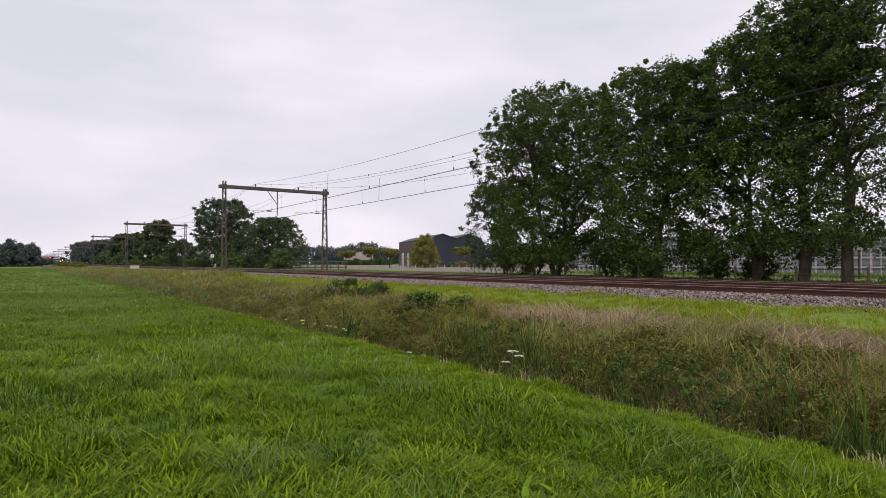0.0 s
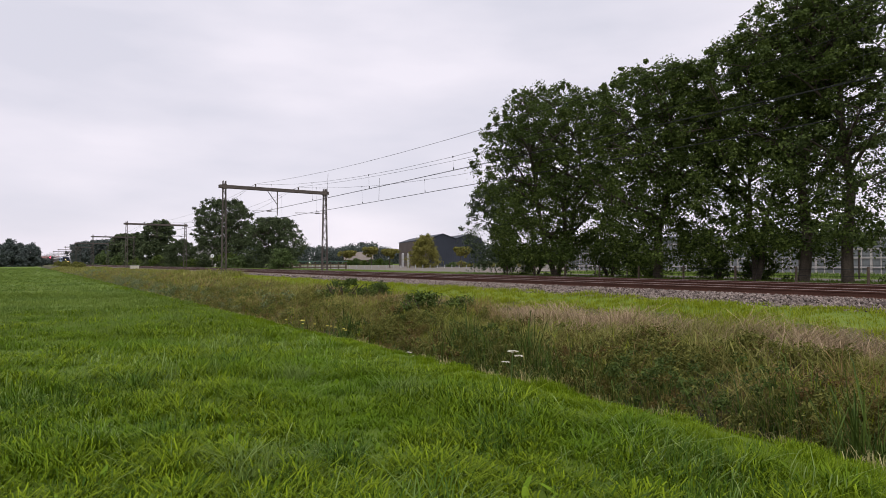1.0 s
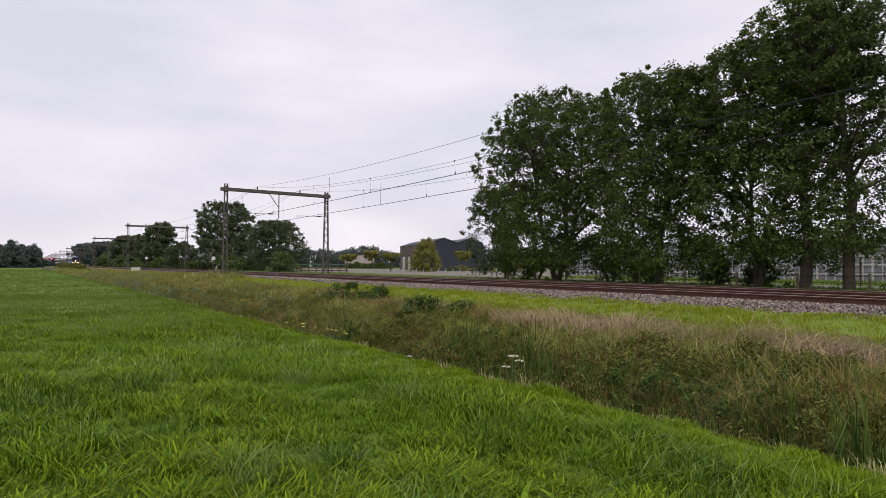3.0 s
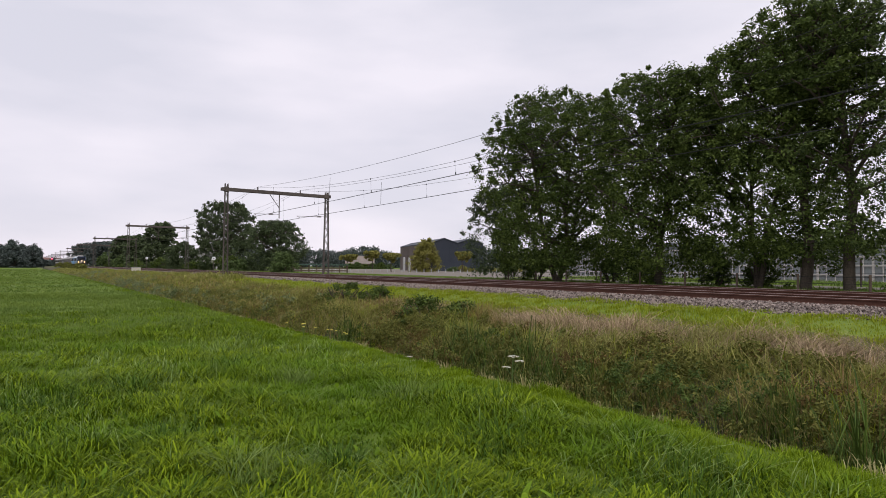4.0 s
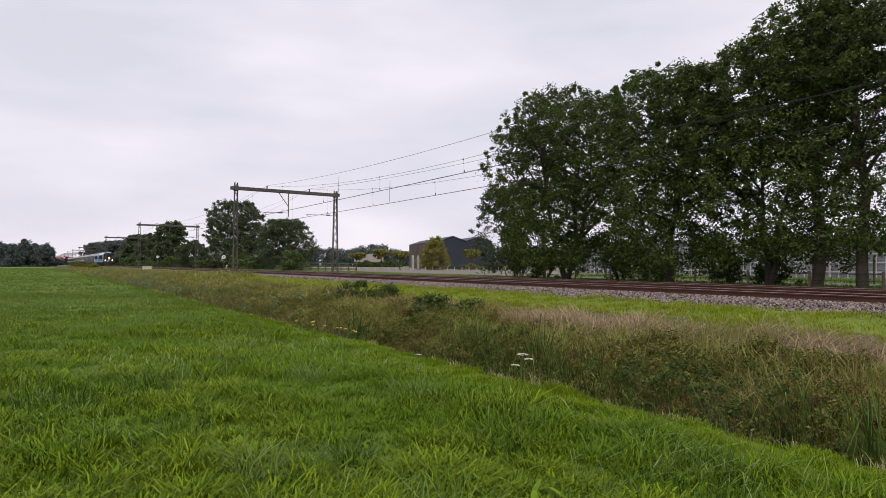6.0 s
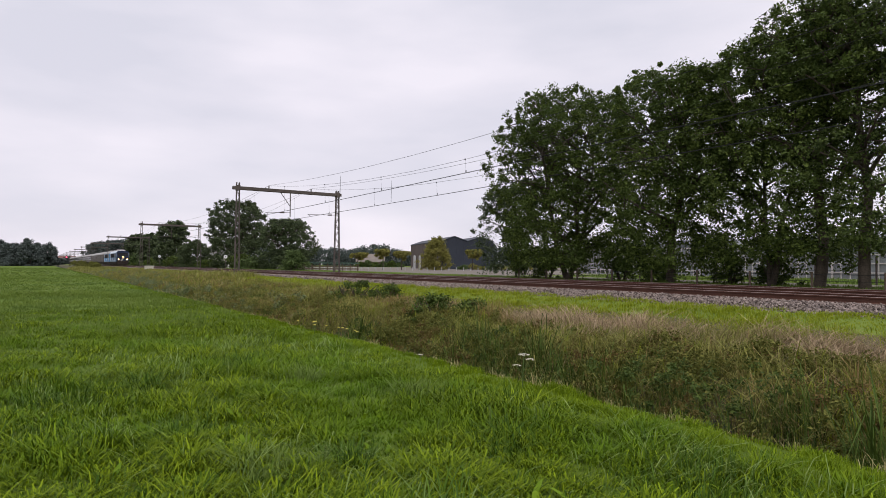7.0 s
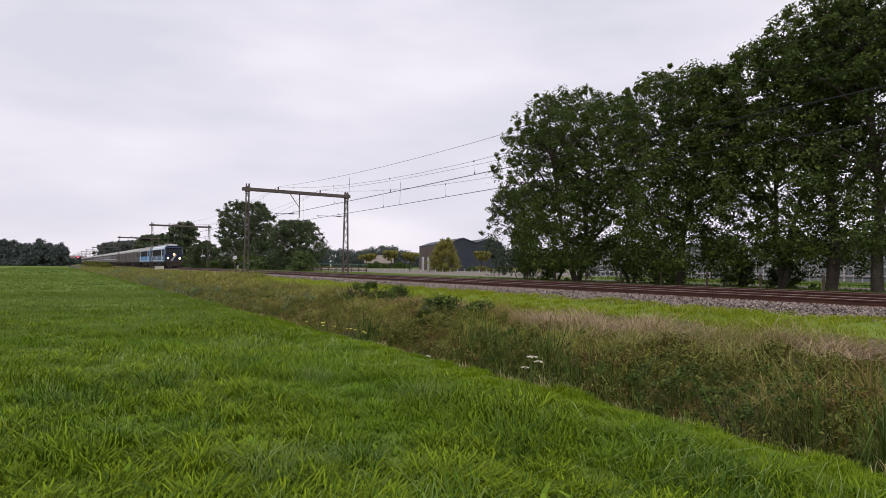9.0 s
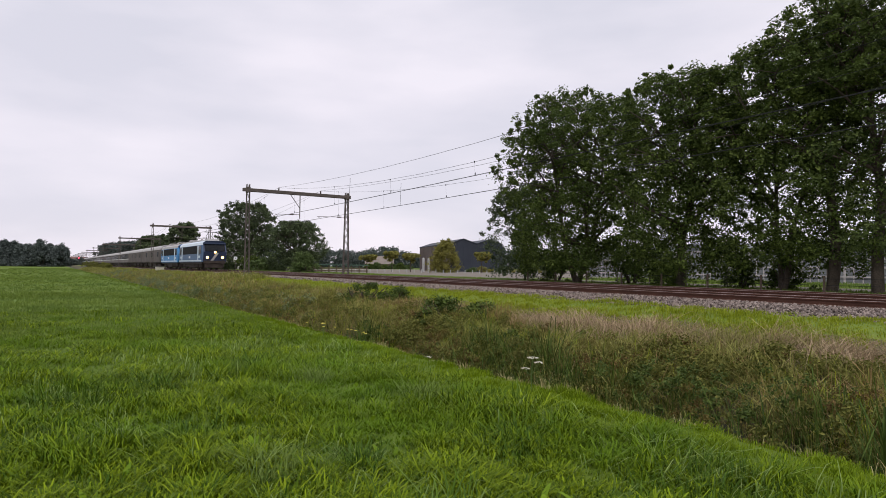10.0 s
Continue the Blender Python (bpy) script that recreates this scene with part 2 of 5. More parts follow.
M_STEM = material("green_stem", (0.06, 0.10, 0.02), (0.10, 0.15, 0.04), 0.7, 8, 60, 0)
M_HEADLAMP = glow("headlamp_glow", (1.0, 0.50, 0.16), 16.0)
M_REDLAMP = glow("red_signal_glow", (1.0, 0.05, 0.10), 8.0)
M_GREENLAMP = glow("green_signal_glow", (0.05, 1.0, 0.55), 6.0)


# ---- small tools for meshes ----
def part(name, bm, mat, parent, label="", smooth=False):
    """Links a bmesh as one mesh object under a thing, or at top level where parent is None."""
    me = bpy.data.meshes.new(name)
    bm.to_mesh(me)
    bm.free()
    for m in mat if isinstance(mat, (list, tuple)) else (mat,):
        me.materials.append(m)
    if smooth:
        me.polygons.foreach_set("use_smooth", [True] * len(me.polygons))
    ob = new(name, me)
    ob.parent = parent
    return tagged(ob, label)


def share(name, ob, parent, m):
    """A further piece on the mesh of ob."""
    o = new(name, ob.data)
    o.parent = parent
    o.matrix_basis = m
    return o


def thing(name, m, label, category, group="", kind=""):
    ob = new(name)
    ob.empty_display_size = 0.3
    ob.matrix_basis = m
    return tagged(ob, label, category, group, kind)


def box(bm, x0, x1, y0, y1, z0, z1, bevel=0.0, idx=0):
    made = bmesh.ops.create_cube(bm, size=1.0, matrix=Matrix.LocRotScale(
        ((x0 + x1) / 2, (y0 + y1) / 2, (z0 + z1) / 2), None, (abs(x1 - x0), abs(y1 - y0), abs(z1 - z0))))
    vs = made["verts"]
    faces = {f for v in vs for f in v.link_faces}
    for f in faces:
        f.material_index = idx
    if bevel:
        bmesh.ops.bevel(bm, geom=list({e for v in vs for e in v.link_edges}), offset=bevel, segments=1, affect="EDGES")
    return bm


def bar(bm, a, b, r, sides=6, r2=None, idx=0):
    """A round bar from a to b."""
    a, b = Vector(a), Vector(b)
    turn = (b - a).to_track_quat("Z", "Y").to_matrix().to_4x4()
    made = bmesh.ops.create_cone(bm, cap_ends=True, segments=sides, radius1=r, radius2=r if r2 is None else r2, depth=(b - a).length,
                                 matrix=Matrix.Translation((a + b) / 2) @ turn)
    for f in {f for v in made["verts"] for f in v.link_faces}:
        f.material_index = idx
    return bm


def strut(bm, a, b, w, d):
    """A flat steel strip from a to b, w by d across."""
    a, b = Vector(a), Vector(b)
    turn = (b - a).to_track_quat("Z", "Y").to_matrix().to_4x4()
    bmesh.ops.create_cube(bm, size=1.0, matrix=Matrix.Translation((a + b) / 2) @ turn @ Matrix.Diagonal((w, d, (b - a).length, 1)))
    return bm


def prism(bm, outline, y0, y1, idx=0):
    """The outline of (x, z) corners drawn out from y0 to y1."""
    lo = [bm.verts.new((x, y0, z)) for x, z in outline]
    hi = [bm.verts.new((x, y1, z)) for x, z in outline]
    n = len(outline)
    fs = [bm.faces.new(lo), bm.faces.new(hi[::-1])]
    for i in range(n):
        fs.append(bm.faces.new((lo[i], hi[i], hi[(i + 1) % n], lo[(i + 1) % n])))
    for f in fs:
        f.material_index = idx
    bmesh.ops.recalc_face_normals(bm, faces=fs)
    return bm


def tri_mesh(name, verts, tris, mat, smooth=False):
    """A mesh out of arrays of corners and triangles."""
    me = bpy.data.meshes.new(name)
    verts, tris = np.asarray(verts, np.float32), np.asarray(tris, np.int32)
    me.vertices.add(len(verts))
    me.vertices.foreach_set("co", verts.ravel())
    me.loops.add(tris.size)
    me.loops.foreach_set("vertex_index", tris.ravel())
    me.polygons.add(len(tris))
    me.polygons.foreach_set("loop_start", np.arange(0, tris.size, 3, dtype=np.int32))
    me.polygons.foreach_set("use_smooth", np.full(len(tris), smooth))
    me.materials.append(mat)
    me.update(calc_edges=True)
    return me


rng = np.random.default_rng(7)


# ---- the ground: meadow, ditch, bank, track bed and the yards behind, one sheet ----
PROFILE = [(-3000, 0), (-400, 0), (-100, 0), (-40, 0), (-20, 0), (-10, 0), (-6, 0.0), (-3, 0.0), (-1, 0.0), (1, 0.0), (2.5, 0.0), (4, 0.0), (5, -0.01), (5.55, -0.03), (5.75, -0.09),
           (6.0, -0.48), (6.5, -0.92), (7.5, -0.92), (8.2, -0.42), (9.2, -0.08), (10.4, 0.12), (11.6, 0.28), (12.6, 0.40), (13.6, 0.52), (14.4, 0.58),
           (16, 0.58), (24, 0.58), (25.5, 0.60), (27, 0.66), (29, 0.68), (31, 0.68), (36, 0.68), (42, 0.68), (50, 0.68), (60, 0.68), (100, 0.68), (200, 0.68), (600, 0.7), (3000, 0.7)]
PX, PZ = np.array([p[0] for p in PROFILE], float), np.array([p[1] for p in PROFILE], float)


def ground_z(x, y):
    """Height of the ground; the meadow rolls by a few centimetres."""
    z = np.interp(x, PX, PZ)
    roll = 0.035 * np.sin(x * 0.9 + 0.5 * np.sin(y * 0.31)) * np.sin(y * 0.55 + x * 0.2) + 0.03 * np.sin(y * 0.21 + x * 0.13)
    return z + roll * np.clip((5.0 - x) / 2.0, 0, 1) * np.clip((40 - np.abs(y)) / 20, 0.15, 1)


def build_ground():
    xs = np.unique(np.concatenate([PX, np.arange(-8, 15, 0.5)]))
    ys = np.concatenate([[-3000, -800, -200, -80, -40, -20], np.arange(-12, 40, 0.8), np.arange(40, 120, 4), [130, 150, 180, 220, 280, 360, 480, 650, 900, 1400, 3000]])
    X, Y = np.meshgrid(xs, ys)
    Z = ground_z(X, Y)
    verts = np.stack([X, Y, Z], -1).reshape(-1, 3)
    w = len(xs)
    tris, mats = [], []
    for j in range(len(ys) - 1):
        for i in range(w - 1):
            a = j * w + i
            tris += [(a, a + 1, a + w + 1), (a, a + w + 1, a + w)]
            xm = (xs[i] + xs[i + 1]) / 2
            ym = (ys[j] + ys[j + 1]) / 2
            k = 0 if xm > 24.2 and (ym > 170 or (xm < 36 and ym > 60)) else 5 if xm > 36 and ym > 42 else 0 if xm < 5.75 else 4 if xm < 7.9 else 1 if xm < 12.4 else 2 if xm < 16 else 3 if xm < 24.2 else 0 if xm < 31 else 5 if xm < 36 else 0 if xm < 53 else 6
            mats += [k, k]
    me = tri_mesh("ground", verts, tris, M_SOIL, True)
    for m in (M_BANK, M_VERGE_SOIL, M_BALLAST, M_MUD, M_YARD, M_YARD):
        me.materials.append(m)
    me.polygons.foreach_set("material_index", np.array(mats, np.int32))
    tagged(new("ground", me), "green meadow falling to a ditch beside the railway bank", "ground", kind="structure")


build_ground()


# ---- blades of grass ----
def blades(n, x, y, height, width, lean, droop, turn, curved=False, leafy=False):
    """n blades rooted at x, y: two joints and a tip each. Returns corners and triangles."""
    z = ground_z(x, y)
    way = np.stack([np.cos(turn), np.sin(turn)], -1)
    side = np.stack([-way[:, 1], way[:, 0]], -1)
    root = np.stack([x, y], -1)
    h, w = height[:, None], width[:, None]
    p = []
    joints = ((0.0, 0.0, 1.0), (0.5, 0.22, 0.95), (0.86, 0.6, 0.7)) if curved else ((0.0, 0.0, 1.0), (0.6, 0.35, 0.85))
    if leafy:
        joints = ((0.0, 0.0, 0.2), (0.5, 0.35, 1.0), (0.82, 0.7, 0.7)) if curved else ((0.0, 0.0, 0.25), (0.6, 0.5, 1.0))
    for f, out, wide in joints:
        c = root + way * (lean[:, None] * h * out)
        zz = (z + height * f * (1 - 0.3 * droop * f))[:, None]
        p += [np.hstack([c - side * w * wide / 2, zz]), np.hstack([c + side * w * wide / 2, zz])]
    tip = np.hstack([root + way * lean[:, None] * h, (z + height * (1 - droop))[:, None]])
    p.append(tip)
    k = len(p)
    verts = np.stack(p, 1).reshape(-1, 3)
    base = (np.arange(n) * k)[:, None]
    faces = [[0, 1, 3], [0, 3, 2], [2, 3, 5], [2, 5, 4], [4, 5, 6]] if curved else [[0, 1, 3], [0, 3, 2], [2, 3, 4]]
    tris = (base[:, :, None] + np.array(faces)[None]).reshape(-1, 3)
    return verts, tris


def sward(name, zones, mat, label, category, wild=0.35, tuft=0.0, droop=0.35, mounds=0.0, bend=0.4, flow=0.0, lodged=0.0, patchy=0.0):
    """A stretch of grass out of zones (x0, x1, y0, y1, blades per square metre, height, width). tuft: spread of the tussocks in metres;
    their blades lean outwards. flow: share of blades combed one way by wind and rain; lodged: least droop; patchy: share thinned out
    between patches."""
    global rng
    rng = np.random.default_rng(len(name) * 1000 + sum(map(ord, name)))
    vs, ts, k = [], [], 0
    for x0, x1, y0, y1, dens, height, width in zones:
        n = int((x1 - x0) * (y1 - y0) * dens)
        x, y = rng.uniform(x0, x1, n), rng.uniform(y0, y1, n)
        turn = rng.uniform(0, 2 * np.pi, n)
        big = np.ones(n)
        if tuft:
            m = max(3, int((x1 - x0) * (y1 - y0) * min(9.0, 0.55 / tuft ** 2 * 0.35, dens / 6)))
            cx, cy, ch = rng.uniform(x0, x1, m), rng.uniform(y0, y1, m), rng.uniform(0.55, 1.35, m)
            pick = rng.integers(0, m, n)
            dx, dy = rng.normal(0, tuft, n), rng.normal(0, tuft, n)
            ins = rng.uniform(0, 1, n) < 0.68
            x, y = np.where(ins, x1 - np.abs(x1 - (x0 + np.abs(cx[pick] + dx - x0))), x), np.where(ins, cy[pick] + dy, y)
            turn = np.where(ins, np.arctan2(dy, dx) + rng.normal(0, 0.5, n), turn)
            big = np.where(ins, ch[pick], 0.6)
        comb = 0.9 * np.sin(x * 0.8 + 1.1 * np.sin(y * 0.5)) + 1.3 * np.sin(y * 0.7 + 0.8 * np.sin(x * 0.6)) - 0.5
        turn = np.where(rng.uniform(0, 1, n) < flow, comb + rng.normal(0, 0.55, n), turn)
        if patchy:
            thick = np.sin(x * 1.9 + 1.4 * np.sin(y * 1.15)) + np.sin(y * 0.83 + 1.2 * np.sin(x * 0.9 + 2.0))
            keep = (thick > 0.25) | (rng.uniform(0, 1, n) > patchy)
            x, y, turn, big = x[keep], y[keep], turn[keep], big[keep]
            n = len(x)
        clump = 0.5 + 0.5 * np.sin(x * 1.1 + 1.3 * np.sin(y * 0.7)) * np.sin(y * 0.9 + np.sin(x * 1.7))
        mound = 1.0 + mounds * np.sin(x * 2.3 + 1.7 * np.sin(y * 0.9)) * np.sin(y * 1.6 + 1.1 * np.sin(x * 1.3))
        h = height * mound * (0.7 + 0.45 * clump) * big * rng.uniform(0.6, 1.3, n)
        v, t = blades(n, x, y, h, width * rng.uniform(0.6, 1.4, n), np.abs(rng.normal(bend, wild, n)), rng.uniform(lodged, max(droop, lodged + 0.05), n), turn, curved=y1 <= 16.0, leafy=width > 0.04 and height < 0.2)
        vs.append(v)
        ts.append(t + k)
        k += len(v)
    me = tri_mesh(name, np.concatenate(vs), np.concatenate(ts), mat)
    return tagged(new(name, me), label, category, kind="stuff")


BANK_TOP = ([5.9, 6.3, 7.0, 7.5, 7.9, 8.6, 9.6, 10.6, 11.5], [-0.7, -0.62, -0.52, -0.24, 0.0, 0.13, 0.22, 0.32, 0.36])


def bank_lift(x, y):
    """Top of the growth on the bank, heaped in uneven mounds."""
    heap = np.sin(x * 2.3 + 1.7 * np.sin(y * 0.9)) * np.sin(y * 1.6 + 1.1 * np.sin(x * 1.3)) + 0.6 * np.sin(y * 3.7 + 2.0 * np.sin(x * 2.9))
    return np.interp(x, *BANK_TOP) + 0.15 * heap


def herbs(name, rows, per, leaf, mat, label, least):
    """Leafy herbs heaped on the bank: rows of (x0, x1, y0, y1, clumps, clump radius); least: how thick they must grow to stand there."""
    global rng
    rng = np.random.default_rng(len(name) * 77 + sum(map(ord, name)))
    cen, rad = [], []
    for x0, x1, y0, y1, n, r in rows:
        x, y = rng.uniform(x0, x1, n), rng.uniform(y0, y1, n)
        thick = np.sin(x * 1.3 + 1.9 * np.sin(y * 0.7 + len(name))) + np.sin(y * 1.1 + 1.5 * np.sin(x * 1.7 + len(name)))
        keep = (thick > least) | (rng.uniform(0, 1, n) < 0.12)
        x, y = x[keep], y[keep]
        g = ground_z(x, y)
        f = rng.uniform(0.45, 1, len(x))
        cen.append(np.stack([x, y, g + 0.05 + np.maximum(bank_lift(x, y) - g - 0.05, 0.05) * f], -1))
        rad.append(r * rng.uniform(0.6, 1.35, len(x)))
    me = tri_mesh(name, *leaf_cloud(np.concatenate(cen), np.concatenate(rad), per, leaf), mat)
    tagged(new(name, me), label, "herbs", kind="stuff")


def build_swards():
    sward("meadow_grass", [
        (-0.8, 2.5, 3.0, 6.0, 2000, 0.165, 0.0105), (2.5, 4.7, 1.2, 6.0, 2000, 0.155, 0.0105), (-0.9, 4.8, 6.0, 11.0, 1100, 0.150, 0.0115), (-2.5, 4.9, 11.0, 16.0, 520, 0.15, 0.013), (-2.5, 5.0, 16.0, 24.0, 200, 0.14, 0.016)],
        M_GRASS, "lush green meadow grass, uncut", "grass", 0.5, 0.10, 1.0, 0.5, 1.1, flow=0.35, lodged=0.25)
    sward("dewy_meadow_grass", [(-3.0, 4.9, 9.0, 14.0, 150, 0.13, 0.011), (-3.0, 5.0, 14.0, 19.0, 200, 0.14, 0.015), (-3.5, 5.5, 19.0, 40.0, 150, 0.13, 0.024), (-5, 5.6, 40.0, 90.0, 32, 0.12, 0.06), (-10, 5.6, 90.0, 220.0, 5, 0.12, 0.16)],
          M_DEWHAZE, "dull green dewy meadow grass farther out, haze in its colour", "grass", 0.4, 0.14, 0.6, 0.2, flow=0.4)
    sward("broadleaf_weeds", [(-1.5, 4.0, 1.5, 7.0, 26, 0.10, 0.041), (-2.0, 4.5, 7.0, 16.0, 12, 0.11, 0.042)], M_DOCK, "broad-leaved weeds among the meadow grass", "weeds", 0.9, 0.12, 0.7)
    # sparse blades whose pale colour stands for highlights on the sward
    sward("pale_grass", [(-1.5, 4.6, 1.5, 7.0, 120, 0.20, 0.0070), (-2.0, 4.7, 7.0, 14.0, 70, 0.19, 0.009)], M_HIGHLIGHT_GRASS, "arching grass blades above the sward, pale to stand in for highlights", "grass", 0.7, 0.16, 1.0, 0.5, 1.1, flow=0.7, patchy=0.8)
    sward("dark_tussocks", [(-1.5, 4.4, 1.5, 9.0, 300, 0.17, 0.008)], M_TUSSOCK, "dark green tussocks in the meadow", "grass", 0.7, 0.30, 0.8, 0.9, flow=0.5, patchy=0.8)
    # lush tussocks standing out of the sward
    for k, (cx, cy) in enumerate([(1.51, 4.53), (2.21, 4.68), (1.1, 6.16), (3.06, 7.96), (2.62, 9.39), (0.95, 8.37), (3.87, 6.32), (0.17, 7.76), (3.38, 4.18)]):
        r = 0.26 + 0.012 * cy
        sward("lush_tussock", [(cx - r, cx + r, cy - r, cy + r, 700 if cy < 6 else 420, 0.24, 0.009)], M_TUSSOCK if k % 3 else M_DEWHAZE, "rank dark tussock standing out of the meadow", "grass", 0.5, 0.12, 1.0, 0.2, 1.0, lodged=0.3)
    sward("outer_meadow_grass", [(-12.0, -1.5, -8.0, 20.0, 30, 0.14, 0.04), (-1.5, 5.6, -8.0, 1.2, 70, 0.12, 0.03), (-1.5, 2.5, 1.2, 3.0, 200, 0.14, 0.015)], M_GRASS, "lush green meadow grass around the standpoint", "grass", 0.5, 0.12, 0.7)
    sward("ditch_edge_grass", [(4.3, 5.74, 0.8, 7, 3400, 0.085, 0.0052), (4.4, 5.74, 7, 13, 1700, 0.085, 0.0075), (4.5, 5.74, 13, 22, 700, 0.085, 0.012), (4.8, 5.74, 22, 45, 240, 0.085, 0.02), (5.0, 5.72, 45, 120, 60, 0.09, 0.05)],
          M_EDGE, "short fine yellow-green grass along the ditch edge", "grass", 0.35, 0.09, 0.5, 0.25, 0.45, flow=0.35)
    sward("ditch_lip_straw", [(5.66, 5.86, 0.8, 12, 330, 0.15, 0.006), (5.66, 5.88, 12, 40, 130, 0.15, 0.012)], M_STRAW, "pale straw tips along the lip of the ditch", "grass", 0.4, 0.06, 0.5)
    sward("bank_grass", [
        (7.3, 9.7, 0, 12.0, 620, 0.42, 0.010), (9.7, 11.5, 0, 12.0, 420, 0.24, 0.009), (10.8, 11.6, 12.0, 24.0, 200, 0.26, 0.012), (7.1, 10.8, 12.0, 24.0, 330, 0.40, 0.013), (6.5, 11.6, 24.0, 40.0, 270, 0.44, 0.018), (6.4, 12.6, 40.0, 100.0, 95, 0.36, 0.036),
        (6.2, 14.2, 100.0, 260.0, 14, 0.30, 0.10)], M_RANK, "rank olive and brown grasses on the ditch bank", "grass", 0.8, 0.2, 1.0, 0.45, 0.9, flow=0.4)
    sward("brown_seed_grass", [(7.2, 9.8, 0, 12, 240, 0.46, 0.0065), (7.2, 10.8, 12, 20, 200, 0.46, 0.009), (7.0, 11.4, 20, 40, 150, 0.46, 0.011), (7.0, 12.6, 40, 110, 26, 0.46, 0.028)], M_SEED,
          "red-brown seeding grass stalks on the bank", "grass", 0.5, 0.22, 0.7, 0.35, 0.6, flow=0.4, patchy=0.8)
    sward("green_bank_grass", [(7.2, 9.6, 0, 16, 230, 0.40, 0.009), (6.6, 11.0, 16, 40, 120, 0.38, 0.017), (6.6, 12.4, 40, 120, 30, 0.34, 0.04)], M_VERGE,
          "fresh green grass tufts among the rank growth", "grass", 0.6, 0.2, 0.8, 0.3, 0.6, patchy=0.85)
    sward("dry_grass", [(9.6, 11.2, -1, 12.0, 400, 0.46, 0.0085), (10.4, 11.4, 12, 26, 150, 0.42, 0.012), (7.6, 11.0, 0, 18, 60, 0.42, 0.007), (7.6, 11.4, 18, 40, 40, 0.45, 0.012)],
          M_DRY, "flattened straw-coloured dead grass on the bank", "grass", 0.8, 0.25, 0.95, 0.3, 1.3, flow=0.75, lodged=0.7, patchy=0.7)
    sward("ditch_sedge", [(6.9, 8.1, -1, 12.0, 480, 0.78, 0.013), (6.8, 8.1, 12, 18, 170, 0.70, 0.020), (6.8, 8.0, 18, 40, 50, 0.60, 0.022)], M_REED, "dark green sedge standing in the ditch", "sedge", 0.35, 0.13, 0.7, 0.4, patchy=0.8)
    sward("verge_grass", [(11.5, 14.6, 2, 30.0, 520, 0.12, 0.013), (11.8, 14.6, 30.0, 60.0, 170, 0.14, 0.026), (12.6, 14.6, 60, 160, 30, 0.16, 0.06)],
          M_VERGE, "short bright green grass beside the ballast", "grass", 0.4, 0.12, 0.5, 0.3)
    # the duller grass colour stands in for shade behind the trees
    sward("far_verge_grass", [(24.4, 31.0, 0, 60.0, 45, 0.16, 0.03), (24.6, 31.0, 60.0, 110.0, 25, 0.2, 0.05), (36.5, 46.0, 0, 38.0, 14, 0.25, 0.05)], M_DEWHAZE, "rough grass behind the tracks", "grass")
    sward("tall_weeds", [(12.2, 14.3, 47.0, 72.0, 90, 0.46, 0.035), (12.2, 14.3, 72.0, 120.0, 40, 0.30, 0.05)], M_RANK, "tall weeds hiding the track on the bank", "weeds", 0.35, 0.3)
    herbs("bank_herbs", ((7.3, 9.9, 0, 16, 1900, 0.13), (6.3, 11.3, 16, 40, 1500, 0.18), (6.4, 11.8, 40, 100, 1000, 0.3)), 44, 0.046, M_HERB,
          "leafy olive herbs heaped on the bank", -0.1)
    herbs("pale_weeds", ((6.2, 8.6, 38, 78, 420, 0.3), (7.0, 12.0, 60, 130, 420, 0.36), (7.5, 11.0, 24, 40, 140, 0.24)), 46, 0.085, M_WILLOW, "pale grey-green weeds on the bank", 0.2)
    herbs("red_brown_herbs", ((7.0, 9.9, 0, 16, 900, 0.12), (6.8, 11.3, 16, 40, 800, 0.2), (6.6, 12.0, 40, 110, 600, 0.3)), 44, 0.036, M_BROWNHERB,
          "red-brown withering herbs on the bank", 0.3)
    herbs("nettle_growth", ((7.4, 8.9, 0, 16, 420, 0.14), (7.2, 8.9, 16, 50, 90, 0.2)), 50, 0.046, M_BRAMBLE, "dark green nettles and brambles at the ditch", 0.35)


# ---- trees and shrubs ----
def limb(segs, a, b, r0, r1, sag=0.0, steps=4):
    """Adds a bent limb from a to b to the list of cone pieces; returns its joints."""
    a, b = np.array(a, float), np.array(b, float)
    pts = []
    bend = rng.normal(0, 0.06, 3) * np.linalg.norm(b - a)
    for i in range(steps + 1):
        f = i / steps
        p = a + (b - a) * f + bend * math.sin(math.pi * f) + np.array([0, 0, sag * math.sin(math.pi * f)])
        pts.append(p)
    for i in range(steps):
        segs.append((pts[i], pts[i + 1], r0 + (r1 - r0) * i / steps, r0 + (r1 - r0) * (i + 1) / steps))
    return pts


def tubes(segs, sides=6):
    vs, ts = [], []
    k = 0
    for a, b, r0, r1 in segs:
        d = b - a
        d = d / (np.linalg.norm(d) + 1e-9)
        u = np.cross(d, (0.3, 0.9, 0.2))
        u /= np.linalg.norm(u) + 1e-9
        v = np.cross(d, u)
        for i in range(sides):
            c = math.cos(2 * math.pi * i / sides) * u + math.sin(2 * math.pi * i / sides) * v
            vs += [a + c * r0, b + d * r1 * 0.3 + c * r1]
        for i in range(sides):
            j = (i + 1) % sides
            ts += [(k + 2 * i, k + 2 * j, k + 2 * j + 1), (k + 2 * i, k + 2 * j + 1, k + 2 * i + 1)]
        k += 2 * sides
    return np.array(vs), np.array(ts)


